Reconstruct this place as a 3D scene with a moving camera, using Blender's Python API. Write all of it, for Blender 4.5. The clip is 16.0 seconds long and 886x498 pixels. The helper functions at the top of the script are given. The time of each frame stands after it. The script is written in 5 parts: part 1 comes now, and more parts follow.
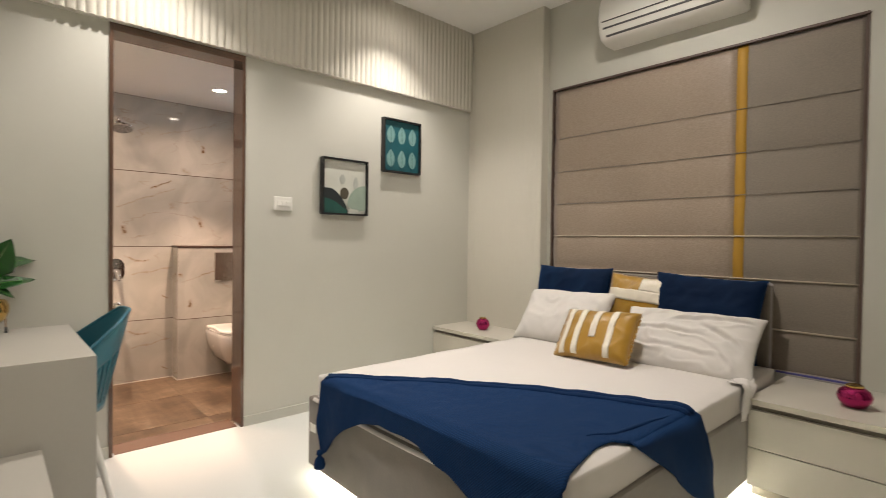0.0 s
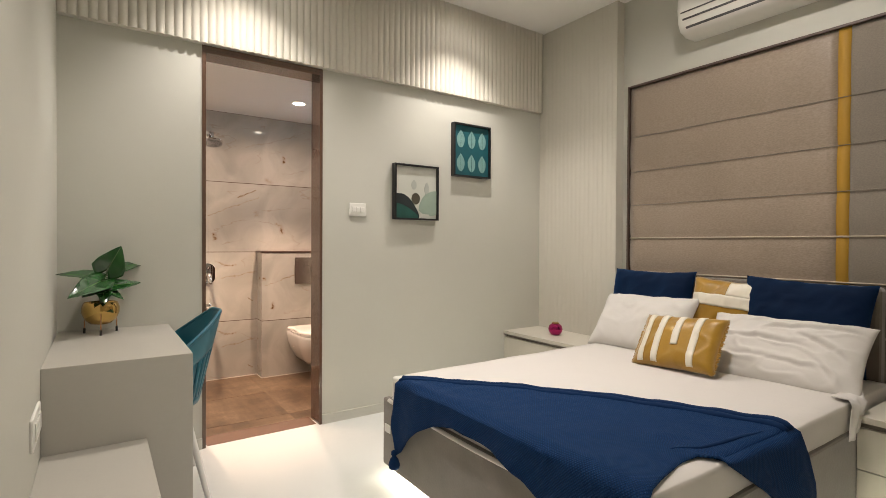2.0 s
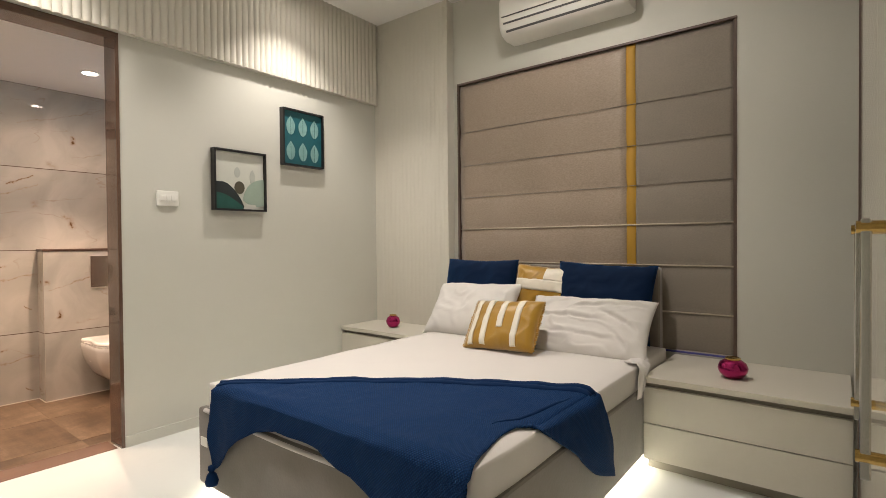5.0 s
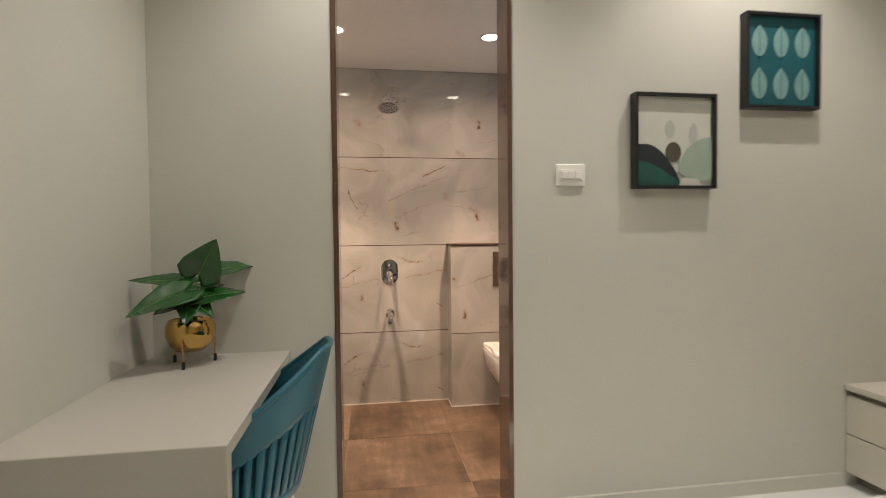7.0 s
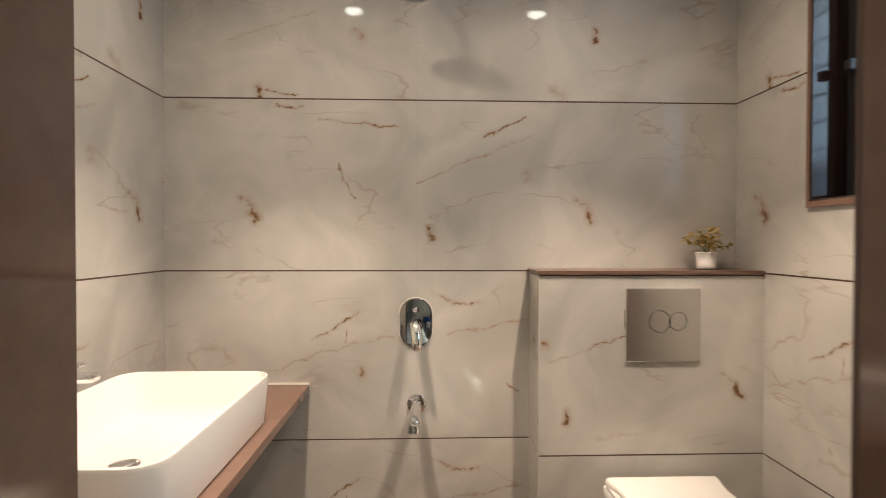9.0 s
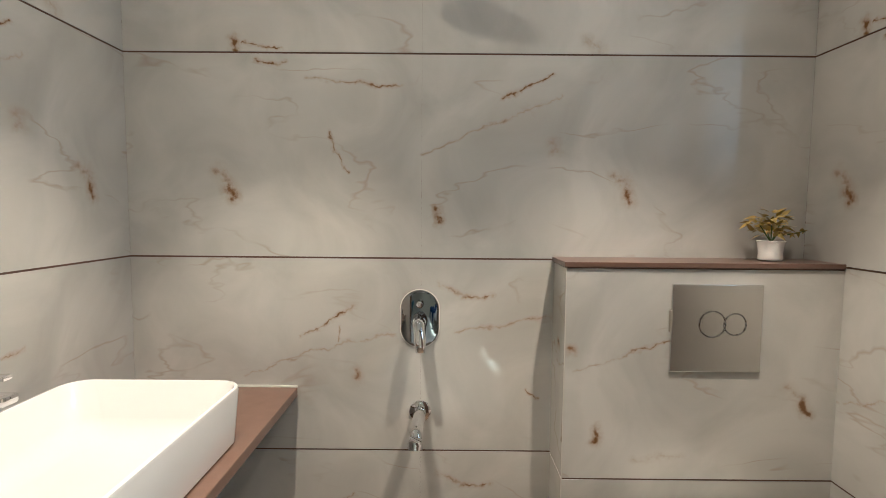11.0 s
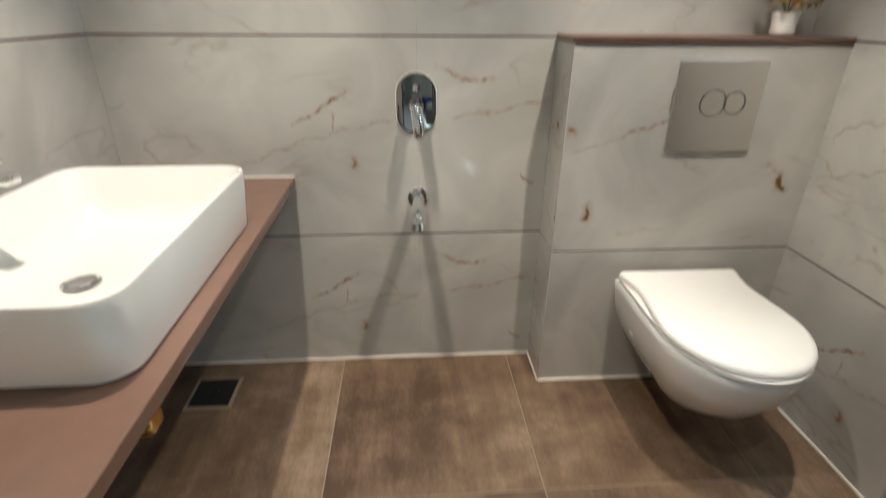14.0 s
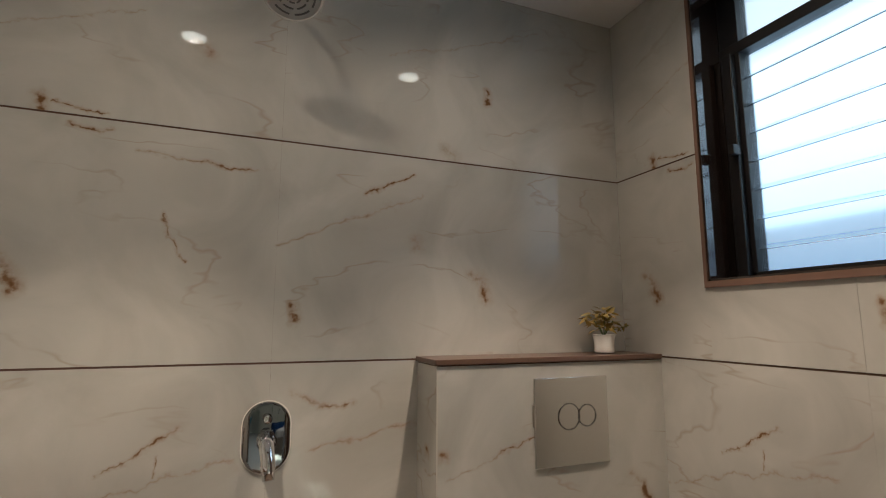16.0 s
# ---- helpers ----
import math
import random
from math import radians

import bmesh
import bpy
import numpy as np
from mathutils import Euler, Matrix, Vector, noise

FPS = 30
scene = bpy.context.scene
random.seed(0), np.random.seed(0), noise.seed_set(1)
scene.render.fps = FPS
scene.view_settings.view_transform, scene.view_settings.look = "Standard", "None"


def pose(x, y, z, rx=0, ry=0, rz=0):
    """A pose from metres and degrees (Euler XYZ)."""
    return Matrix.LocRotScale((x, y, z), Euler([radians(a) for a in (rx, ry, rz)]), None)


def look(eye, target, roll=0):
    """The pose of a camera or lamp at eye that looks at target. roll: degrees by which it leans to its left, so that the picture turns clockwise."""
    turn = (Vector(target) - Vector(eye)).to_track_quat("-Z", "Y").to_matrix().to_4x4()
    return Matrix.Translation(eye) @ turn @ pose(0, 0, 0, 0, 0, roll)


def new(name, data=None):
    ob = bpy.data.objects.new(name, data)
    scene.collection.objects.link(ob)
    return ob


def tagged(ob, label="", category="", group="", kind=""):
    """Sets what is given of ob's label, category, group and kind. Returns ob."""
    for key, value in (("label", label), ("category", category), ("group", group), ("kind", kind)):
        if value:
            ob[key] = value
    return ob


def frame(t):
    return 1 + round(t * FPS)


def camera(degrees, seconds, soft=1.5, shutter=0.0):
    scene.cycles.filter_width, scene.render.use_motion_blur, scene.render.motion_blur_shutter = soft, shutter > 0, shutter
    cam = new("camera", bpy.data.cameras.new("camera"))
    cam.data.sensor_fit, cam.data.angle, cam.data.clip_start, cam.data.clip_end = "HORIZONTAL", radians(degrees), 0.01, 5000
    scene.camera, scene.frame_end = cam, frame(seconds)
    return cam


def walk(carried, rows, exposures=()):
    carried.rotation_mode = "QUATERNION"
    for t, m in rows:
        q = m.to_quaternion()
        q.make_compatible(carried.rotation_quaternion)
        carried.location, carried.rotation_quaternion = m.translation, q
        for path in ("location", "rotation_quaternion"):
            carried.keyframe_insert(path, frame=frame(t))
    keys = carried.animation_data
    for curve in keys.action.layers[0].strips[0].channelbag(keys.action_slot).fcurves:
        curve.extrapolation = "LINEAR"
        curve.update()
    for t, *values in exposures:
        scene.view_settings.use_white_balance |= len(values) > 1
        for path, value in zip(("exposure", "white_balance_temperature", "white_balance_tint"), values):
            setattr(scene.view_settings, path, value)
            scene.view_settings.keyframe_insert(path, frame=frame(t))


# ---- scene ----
cam = camera(82.8, 16.0, soft=0.8, shutter=0.3)
PATH = [
    (0, (0.730, 0.532, 1.193), (2.140, 2.087, 1.156), 0.8),
    (0.5, (0.723, 0.528, 1.189), (1.950, 2.232, 1.154), 0.4),
    (1, (0.721, 0.522, 1.196), (1.949, 2.226, 1.157), 0.6),
    (1.5, (0.711, 0.540, 1.202), (1.890, 2.276, 1.177), 0.2),
    (2, (0.721, 0.540, 1.192), (1.906, 2.274, 1.169), 0.3),
    (2.5, (0.722, 0.545, 1.188), (1.997, 2.213, 1.163), 0.4),
    (3, (0.727, 0.543, 1.179), (2.151, 2.084, 1.155), 0.5),
    (3.2, (0.742, 0.540, 1.168), (2.224, 2.028, 1.150), 0.4),
    (5.3, (0.822, 0.548, 1.145), (2.475, 1.843, 1.114), -0.5),
    (5.5, (0.818, 0.558, 1.152), (2.368, 1.974, 1.124), -0.2),
    (6, (0.949, 0.816, 1.104), (2.047, 2.605, 1.057), -0.4),
    (6.5, (1.124, 1.225, 1.128), (1.798, 3.213, 1.063), -0.4),
    (7, (1.337, 1.710, 1.177), (1.649, 3.786, 1.118), -0.6),
    (7.5, (1.440, 2.279, 1.179), (1.633, 4.369, 1.120), -0.6),
    (8, (1.496, 2.766, 1.173), (1.645, 4.860, 1.126), -0.1),
    (8.5, (1.535, 3.152, 1.202), (1.683, 5.246, 1.176), -0.1),
    (9, (1.521, 3.429, 1.211), (1.594, 5.528, 1.182), 0.1),
    (9.2, (1.536, 3.494, 1.213), (1.464, 5.592, 1.158), 0.0),
    (11.3, (1.560, 3.738, 1.252), (1.595, 5.831, 1.078), 0.8),
    (11.5, (1.508, 3.767, 1.239), (1.809, 5.836, 1.033), 0.8),
    (12, (1.463, 3.804, 1.203), (2.137, 5.718, 0.663), 0.5),
    (12.5, (1.450, 3.803, 1.162), (2.133, 5.543, 0.206), 1.1),
    (13, (1.456, 3.776, 1.149), (1.925, 5.331, -0.182), 1.2),
    (13.5, (1.471, 3.739, 1.143), (1.721, 5.254, -0.290), 1.0),
    (14, (1.460, 3.701, 1.176), (1.596, 5.591, 0.272), 0.5),
    (14.5, (1.449, 3.710, 1.203), (1.618, 5.766, 0.812), 0.6),
    (15, (1.435, 3.739, 1.216), (1.869, 5.793, 1.138), 0.2),
    (15.5, (1.426, 3.767, 1.213), (2.054, 5.765, 1.379), 0.0),
    (16, (1.418, 3.810, 1.217), (2.176, 5.746, 1.517), 0.1),
]
EXPOSURES = [
    (0.0, -0.04, 6480, 10), (6.0, -0.03, 6480, 10), (6.5, -0.12, 6500, 10), (7.0, -0.33, 6480, 9), (7.5, -0.26, 6500, 10), (8.0, -0.25, 6300, 10), (8.5, -0.3, 6320, 10), (9.2, -0.26, 5550, -3),
    (11.5, -0.55, 5120, -6), (12.0, -0.66, 5380, -5), (12.5, -0.46, 5450, -6), (13.0, -0.29, 5150, -8), (13.5, -0.22, 5050, -9), (14.0, -0.43, 4900, -9), (14.5, -0.74, 4930, -7),
    (15.0, -0.67, 5130, -4), (15.5, -0.77, 5280, -4), (16.0, -1.1, 5500, -3),
]
walk(cam, [(t, look(eye, target, roll)) for t, eye, target, roll in PATH], EXPOSURES)

# ---- world and lights ----
world = bpy.data.worlds.new("world")
scene.world = world
world.use_nodes = True
wn = world.node_tree
sky = wn.nodes.new("ShaderNodeTexSky")
sky.sky_type = "NISHITA"
sky.sun_disc = False
sky.sun_elevation = radians(50)
sky.sun_rotation = radians(200)
wn.links.new(sky.outputs[0], wn.nodes["Background"].inputs[0])
wn.nodes["Background"].inputs[1].default_value = 0.08

BED_Z, BATH_Z = 3.007, 2.325
# The last bed lamp is unseen, added to square off the grid.
BED_LAMPS = [(1.40, 3.27), (2.94, 3.27), (2.94, 1.75), (1.40, 1.75)]
BATH_LAMPS = [(1.175, 4.59), (2.06, 4.59)]


def spot(name, x, y, z, watts, degrees, blend, colour, radius=0.014):
    data = bpy.data.lights.new(name, "SPOT")
    data.energy, data.spot_size, data.spot_blend, data.color, data.shadow_soft_size = watts, radians(degrees), blend, colour, radius
    ob = new(name, data)
    ob.location = (x, y, z)
    return ob


BED_WHITE = (1.0, 0.912, 0.835)
BATH_WHITE = (1.0, 0.69, 0.495)
for lx, ly in BED_LAMPS:
    spot("downlight_beam", lx, ly, BED_Z - 0.012, 90 if ly > 2 else 60, 98, 0.75, BED_WHITE)
    # The 52 W spill is raised as added fill for the window wall and blind.
    spot("downlight_spill_fill", lx, ly, BED_Z - 0.012, 52 if (lx > 2 and ly < 2) else 5, 168, 0.6, BED_WHITE)
for lx, ly in BATH_LAMPS:
    spot("downlight_beam", lx, ly, BATH_Z - 0.012, 160, 74, 0.55, BATH_WHITE)
    spot("downlight_spill_fill", lx, ly, BATH_Z - 0.012, 26, 165, 0.7, BATH_WHITE)


def strip_light(name, x, y, z, length, width, watts, colour, turn=0):
    data = bpy.data.lights.new(name, "AREA")
    data.shape, data.size, data.size_y, data.energy, data.color = "RECTANGLE", length, width, watts, colour
    ob = new(name, data)
    ob.matrix_world = pose(x, y, z, 0, 0, turn)
    return ob


LED = (1.0, 0.93, 0.74)
strip_light("bed_glow_foot", 1.985, 2.08, 0.066, 1.4, 0.02, 6, LED, 90)
strip_light("bed_glow_side", 2.80, 1.345, 0.066, 1.6, 0.02, 6, LED)
strip_light("bed_glow_far_side", 2.80, 2.80, 0.066, 1.6, 0.02, 6, LED)
strip_light("bath_window_sky", 2.92, 4.58, 1.78, 0.55, 0.9, 2.8, (0.72, 0.86, 1.0)).matrix_world = pose(2.93, 4.58, 1.78, 0, 90, 0)


# ---- materials ----
def mat(name, colour, rough=0.5, metal=0.0, var=0.06, scale=6.0, bump=0.0, bump_scale=60.0, coat=0.0, fine=0.03, spec=0.5, sheen=0.0):
    """A surface with variation at two scales and fine relief."""
    m = bpy.data.materials.new(name)
    m.use_nodes = True
    n, l = m.node_tree.nodes, m.node_tree.links
    b = n["Principled BSDF"]
    tc = n.new("ShaderNodeTexCoord")
    big = n.new("ShaderNodeTexNoise")
    big.inputs["Scale"].default_value, big.inputs["Detail"].default_value = scale, 4
    small = n.new("ShaderNodeTexNoise")
    small.inputs["Scale"].default_value, small.inputs["Detail"].default_value = scale * 14, 3
    for t in (big, small):
        l.new(tc.outputs["Object"], t.inputs["Vector"])
    add = n.new("ShaderNodeMath")
    add.operation = "MULTIPLY_ADD"
    l.new(small.outputs[0], add.inputs[0])
    add.inputs[1].default_value = fine / max(var, 1e-4)
    l.new(big.outputs[0], add.inputs[2])
    ramp = n.new("ShaderNodeMix")
    ramp.data_type = "RGBA"
    l.new(add.outputs[0], ramp.inputs["Factor"])
    ramp.inputs["A"].default_value = (*[c * (1 - var) for c in colour], 1)
    ramp.inputs["B"].default_value = (*[min(1, c * (1 + var)) for c in colour], 1)
    l.new(ramp.outputs["Result"], b.inputs["Base Color"])
    b.inputs["Roughness"].default_value = rough
    b.inputs["Metallic"].default_value = metal
    b.inputs["Coat Weight"].default_value = coat
    b.inputs["Coat Roughness"].default_value = 0.08
    b.inputs["Specular IOR Level"].default_value = spec
    b.inputs["Sheen Weight"].default_value = sheen
    if bump:
        t = n.new("ShaderNodeTexNoise")
        t.inputs["Scale"].default_value, t.inputs["Detail"].default_value = bump_scale, 4
        l.new(tc.outputs["Object"], t.inputs["Vector"])
        bp = n.new("ShaderNodeBump")
        bp.inputs["Strength"].default_value, bp.inputs["Distance"].default_value = bump, 0.004
        l.new(t.outputs[0], bp.inputs["Height"])
        l.new(bp.outputs[0], b.inputs["Normal"])
    return m


def glow(name, colour, strength):
    m = bpy.data.materials.new(name)
    m.use_nodes = True
    b = m.node_tree.nodes["Principled BSDF"]
    b.inputs["Base Color"].default_value = (0, 0, 0, 1)
    b.inputs["Emission Color"].default_value = (*colour, 1)
    b.inputs["Emission Strength"].default_value = strength
    return m


PAINT = mat("wall_paint", (0.565, 0.56, 0.50), 0.62, var=0.025, scale=2.2, bump=0.12, bump_scale=160, fine=0.01)
BATHCEIL = mat("bath_ceiling_paint", (0.68, 0.67, 0.64), 0.7, var=0.02, scale=2)
DOORBROWN = mat("dark_brown_laminate", (0.075, 0.045, 0.032), 0.3, var=0.15, scale=8)
CEIL = mat("ceiling_paint", (0.87, 0.86, 0.83), 0.7, var=0.02, scale=2, bump=0.05, bump_scale=120)
FLUTE = mat("fluted_paint", (0.62, 0.595, 0.52), 0.5, var=0.03, scale=3, bump=0.08, bump_scale=120)
FLOORM = mat("vitrified_floor", (0.70, 0.71, 0.685), 0.13, var=0.03, scale=1.5, coat=0.2, bump=0.02, bump_scale=8)
LAM = mat("taupe_laminate", (0.44, 0.42, 0.375), 0.42, var=0.03, scale=5, bump=0.06, bump_scale=260)
LAMLIGHT = mat("greige_laminate", (0.56, 0.53, 0.455), 0.4, var=0.03, scale=5, bump=0.06, bump_scale=260)
LAMDARK = mat("dark_shade_laminate", (0.26, 0.235, 0.195), 0.5, var=0.05)
GLOSSY = mat("gloss_wardrobe", (0.58, 0.55, 0.46), 0.12, var=0.02, scale=2, coat=0.5)
BROWN = mat("brown_granite", (0.105, 0.062, 0.043), 0.09, var=0.22, scale=30, coat=0.4, fine=0.1)
LEDGETOP = mat("brown_ledge", (0.11, 0.066, 0.048), 0.3, var=0.14, scale=24, fine=0.08)
REVEAL = mat("dark_polished_reveal", (0.03, 0.02, 0.016), 0.03, var=0.2, scale=20, coat=1.0)
BROWNTOP = mat("brown_counter", (0.165, 0.10, 0.073), 0.22, var=0.12, scale=24, fine=0.08)
GROUT = mat("dark_grout", (0.085, 0.045, 0.028), 0.85, var=0.15)
WHITEGROUT = mat("white_grout", (0.70, 0.68, 0.62), 0.8, var=0.15, scale=30)
CERAMIC = mat("white_ceramic", (0.82, 0.81, 0.78), 0.06, var=0.01, scale=3, coat=0.6)
CHROME = mat("chrome", (0.82, 0.82, 0.83), 0.05, 1.0, var=0.02)
# Chrome plate and rings: the dark reflection is put into the base colour.
DARKREFLECT = mat("chrome_dark_reflection", (0.34, 0.34, 0.35), 0.04, 1.0, var=0.02)
MIRRORSTEEL = mat("satin_plate", (0.74, 0.73, 0.71), 0.24, 1.0, var=0.02, scale=4)
STEEL = mat("brushed_steel", (0.55, 0.54, 0.52), 0.16, 1.0, var=0.05, scale=30)
GOLD = mat("polished_gold", (0.56, 0.37, 0.12), 0.12, 1.0, var=0.06, scale=12)
COPPER = mat("copper_wire", (0.55, 0.30, 0.16), 0.22, 1.0, var=0.06)
BLACK = mat("black_lacquer", (0.012, 0.012, 0.013), 0.35, var=0.1)
ALU = mat("black_aluminium", (0.014, 0.013, 0.014), 0.38, var=0.1)
PLASTIC = mat("white_plastic", (0.80, 0.79, 0.74), 0.28, var=0.01)
SPRAY = mat("spray_rubber", (0.34, 0.34, 0.33), 0.45, var=0.08, scale=30)
GREYP = mat("grey_gap", (0.10, 0.10, 0.10), 0.6, var=0.1)
TEAL = mat("teal_plastic", (0.012, 0.115, 0.165), 0.38, var=0.05, scale=8, bump=0.05, bump_scale=300)
WHITELEG = mat("white_metal_leg", (0.75, 0.74, 0.70), 0.35, var=0.02)
MAGENTA = mat("magenta_metal", (0.42, 0.025, 0.14), 0.14, 0.85, var=0.06, scale=12)
SHEET = mat("cotton_sheet", (0.63, 0.60, 0.57), 0.85, var=0.03, scale=7, bump=0.25, bump_scale=22, sheen=0.2)
PILLOW = mat("cotton_pillow", (0.64, 0.615, 0.585), 0.85, var=0.03, scale=9, bump=0.35, bump_scale=16, sheen=0.2)
VELVETB = mat("navy_velvet", (0.0018, 0.010, 0.034), 0.75, var=0.35, scale=7, bump=0.4, bump_scale=25, sheen=0.0, spec=0.12)
VELVETB.node_tree.nodes["Principled BSDF"].inputs["Sheen Weight"].default_value = 0.35
VELVETB.node_tree.nodes["Principled BSDF"].inputs["Sheen Tint"].default_value = (0.02, 0.16, 0.5, 1)
SATIN = mat("gold_satin", (0.33, 0.178, 0.010), 0.33, var=0.30, scale=6, bump=0.22, bump_scale=34, sheen=0.5, fine=0.08, spec=0.35)
CREAM = mat("cream_band", (0.74, 0.69, 0.58), 0.6, var=0.04, scale=12)
LEAF = mat("dark_leaf", (0.010, 0.062, 0.010), 0.18, var=0.5, scale=16, coat=0.6, fine=0.15)
RIB = mat("leaf_rib", (0.10, 0.20, 0.04), 0.4, var=0.2)
STEM = mat("leaf_stem", (0.07, 0.12, 0.04), 0.5, var=0.2)
SOIL = mat("soil", (0.05, 0.035, 0.025), 0.9, var=0.3, scale=60)
DRYLEAF = mat("olive_gold_foliage", (0.34, 0.25, 0.065), 0.5, var=0.35, scale=40)
SUEDE = mat("taupe_suede", (0.160, 0.137, 0.113), 0.85, var=0.40, scale=5, bump=0.15, bump_scale=80, sheen=0.5, fine=0.05)
BLINDBROWN = mat("blind_brown_trim", (0.10, 0.065, 0.05), 0.5, var=0.1)
PIPING = mat("blind_piping", (0.50, 0.43, 0.34), 0.55, var=0.06)
MUSTARD = mat("mustard_tape", (0.42, 0.235, 0.025), 0.6, var=0.06, bump=0.2, bump_scale=200)
BULB = glow("lamp_glow", (1.0, 0.90, 0.74), 9.0)
BULBBATH = glow("bath_lamp_glow", (1.0, 0.88, 0.74), 22.0)
LEDGLOW = glow("led_glow", LED, 5.0)


def sky_glow():
    """Hazy sky: grey-blue low down, white above."""
    m = bpy.data.materials.new("sky_backdrop")
    m.use_nodes = True
    n, l = m.node_tree.nodes, m.node_tree.links
    n.clear()
    tc, sx, ramp, em, out = n.new("ShaderNodeTexCoord"), n.new("ShaderNodeSeparateXYZ"), n.new("ShaderNodeValToRGB"), n.new("ShaderNodeEmission"), n.new("ShaderNodeOutputMaterial")
    l.new(tc.outputs["Generated"], sx.inputs[0])
    l.new(sx.outputs["Z"], ramp.inputs[0])
    e = ramp.color_ramp.elements
    e[0].position, e[0].color = 0.33, (0.34, 0.41, 0.52, 1)
    e[1].position, e[1].color = 0.50, (0.93, 0.96, 1.0, 1)
    l.new(ramp.outputs[0], em.inputs[0])
    em.inputs[1].default_value = 2.8
    l.new(em.outputs[0], out.inputs[0])
    return m


SKYGLOW = sky_glow()



def cloth_mat(name, colour, colour2, rough, stretch, bump, sheen=0.3):
    """Woven fabric with streaked slubs along the weft."""
    m = bpy.data.materials.new(name)
    m.use_nodes = True
    n, l = m.node_tree.nodes, m.node_tree.links
    b = n["Principled BSDF"]
    tc, mp = n.new("ShaderNodeTexCoord"), n.new("ShaderNodeMapping")
    mp.inputs["Scale"].default_value = stretch
    l.new(tc.outputs["Object"], mp.inputs["Vector"])
    t, c = n.new("ShaderNodeTexNoise"), n.new("ShaderNodeTexNoise")
    t.inputs["Scale"].default_value, t.inputs["Detail"].default_value = 1.0, 6
    c.inputs["Scale"].default_value = 3.0
    l.new(mp.outputs[0], t.inputs["Vector"])
    l.new(tc.outputs["Object"], c.inputs["Vector"])
    mul = n.new("ShaderNodeMath")
    mul.operation = "MULTIPLY_ADD"
    l.new(c.outputs[0], mul.inputs[0])
    mul.inputs[1].default_value = 0.3
    l.new(t.outputs[0], mul.inputs[2])
    r = n.new("ShaderNodeValToRGB")
    r.color_ramp.elements[0].position, r.color_ramp.elements[1].position = 0.45, 0.85
    r.color_ramp.elements[0].color, r.color_ramp.elements[1].color = (*colour, 1), (*colour2, 1)
    l.new(mul.outputs[0], r.inputs[0])
    l.new(r.outputs[0], b.inputs["Base Color"])
    b.inputs["Roughness"].default_value, b.inputs["Sheen Weight"].default_value = rough, sheen
    bp = n.new("ShaderNodeBump")
    bp.inputs["Strength"].default_value, bp.inputs["Distance"].default_value = bump, 0.003
    l.new(t.outputs[0], bp.inputs["Height"])
    l.new(bp.outputs[0], b.inputs["Normal"])
    return m


BLINDA = cloth_mat("blind_shimmer", (0.285, 0.225, 0.172), (0.37, 0.295, 0.23), 0.42, (90, 70, 150), 0.3)
BLINDB = cloth_mat("blind_plain", (0.21, 0.18, 0.145), (0.26, 0.22, 0.18), 0.8, (120, 120, 200), 0.25)


def rustic_tile():
    """Brown rustic porcelain: cloudy patches, brushed streaks, each tile a little different."""
    m = bpy.data.materials.new("rustic_brown_tile")
    m.use_nodes = True
    n, l = m.node_tree.nodes, m.node_tree.links
    b = n["Principled BSDF"]
    tc, info, shift = n.new("ShaderNodeTexCoord"), n.new("ShaderNodeObjectInfo"), n.new("ShaderNodeVectorMath")
    shift.operation = "MULTIPLY_ADD"
    l.new(info.outputs["Random"], shift.inputs[0])
    shift.inputs[1].default_value = (9, 7, 5)
    l.new(tc.outputs["Object"], shift.inputs[2])
    total = None
    for scale, weight, detail in (((2.6, 2.2, 1), 0.50, 5), ((26, 3.4, 1), 0.22, 5), ((9, 11, 1), 0.30, 6), ((120, 60, 1), 0.16, 3)):
        mp, t, k = n.new("ShaderNodeMapping"), n.new("ShaderNodeTexNoise"), n.new("ShaderNodeMath")
        mp.inputs["Scale"].default_value = scale
        t.inputs["Scale"].default_value, t.inputs["Detail"].default_value = 1.0, detail
        l.new(shift.outputs[0], mp.inputs["Vector"])
        l.new(mp.outputs[0], t.inputs["Vector"])
        k.operation = "MULTIPLY_ADD"
        l.new(t.outputs[0], k.inputs[0])
        k.inputs[1].default_value = weight
        if total is None:
            k.inputs[2].default_value = -0.09
        else:
            l.new(total, k.inputs[2])
        total = k.outputs[0]
    tone = n.new("ShaderNodeMath")
    tone.operation = "MULTIPLY_ADD"
    l.new(info.outputs["Random"], tone.inputs[0])
    tone.inputs[1].default_value = 0.05
    l.new(total, tone.inputs[2])
    r = n.new("ShaderNodeValToRGB")
    e = r.color_ramp.elements
    e[0].position, e[0].color = 0.40, (0.075, 0.046, 0.028, 1)
    e[1].position, e[1].color = 0.74, (0.34, 0.255, 0.178, 1)
    mid = e.new(0.56)
    mid.color = (0.168, 0.112, 0.070, 1)
    l.new(tone.outputs[0], r.inputs[0])
    l.new(r.outputs[0], b.inputs["Base Color"])
    b.inputs["Roughness"].default_value = 0.36
    bp = n.new("ShaderNodeBump")
    bp.inputs["Strength"].default_value, bp.inputs["Distance"].default_value = 0.12, 0.002
    l.new(total, bp.inputs["Height"])
    l.new(bp.outputs[0], b.inputs["Normal"])
    return m


FLOORTILE = rustic_tile()
FLOORGROUT = mat("tan_grout", (0.27, 0.21, 0.15), 0.85, var=0.25, scale=20)


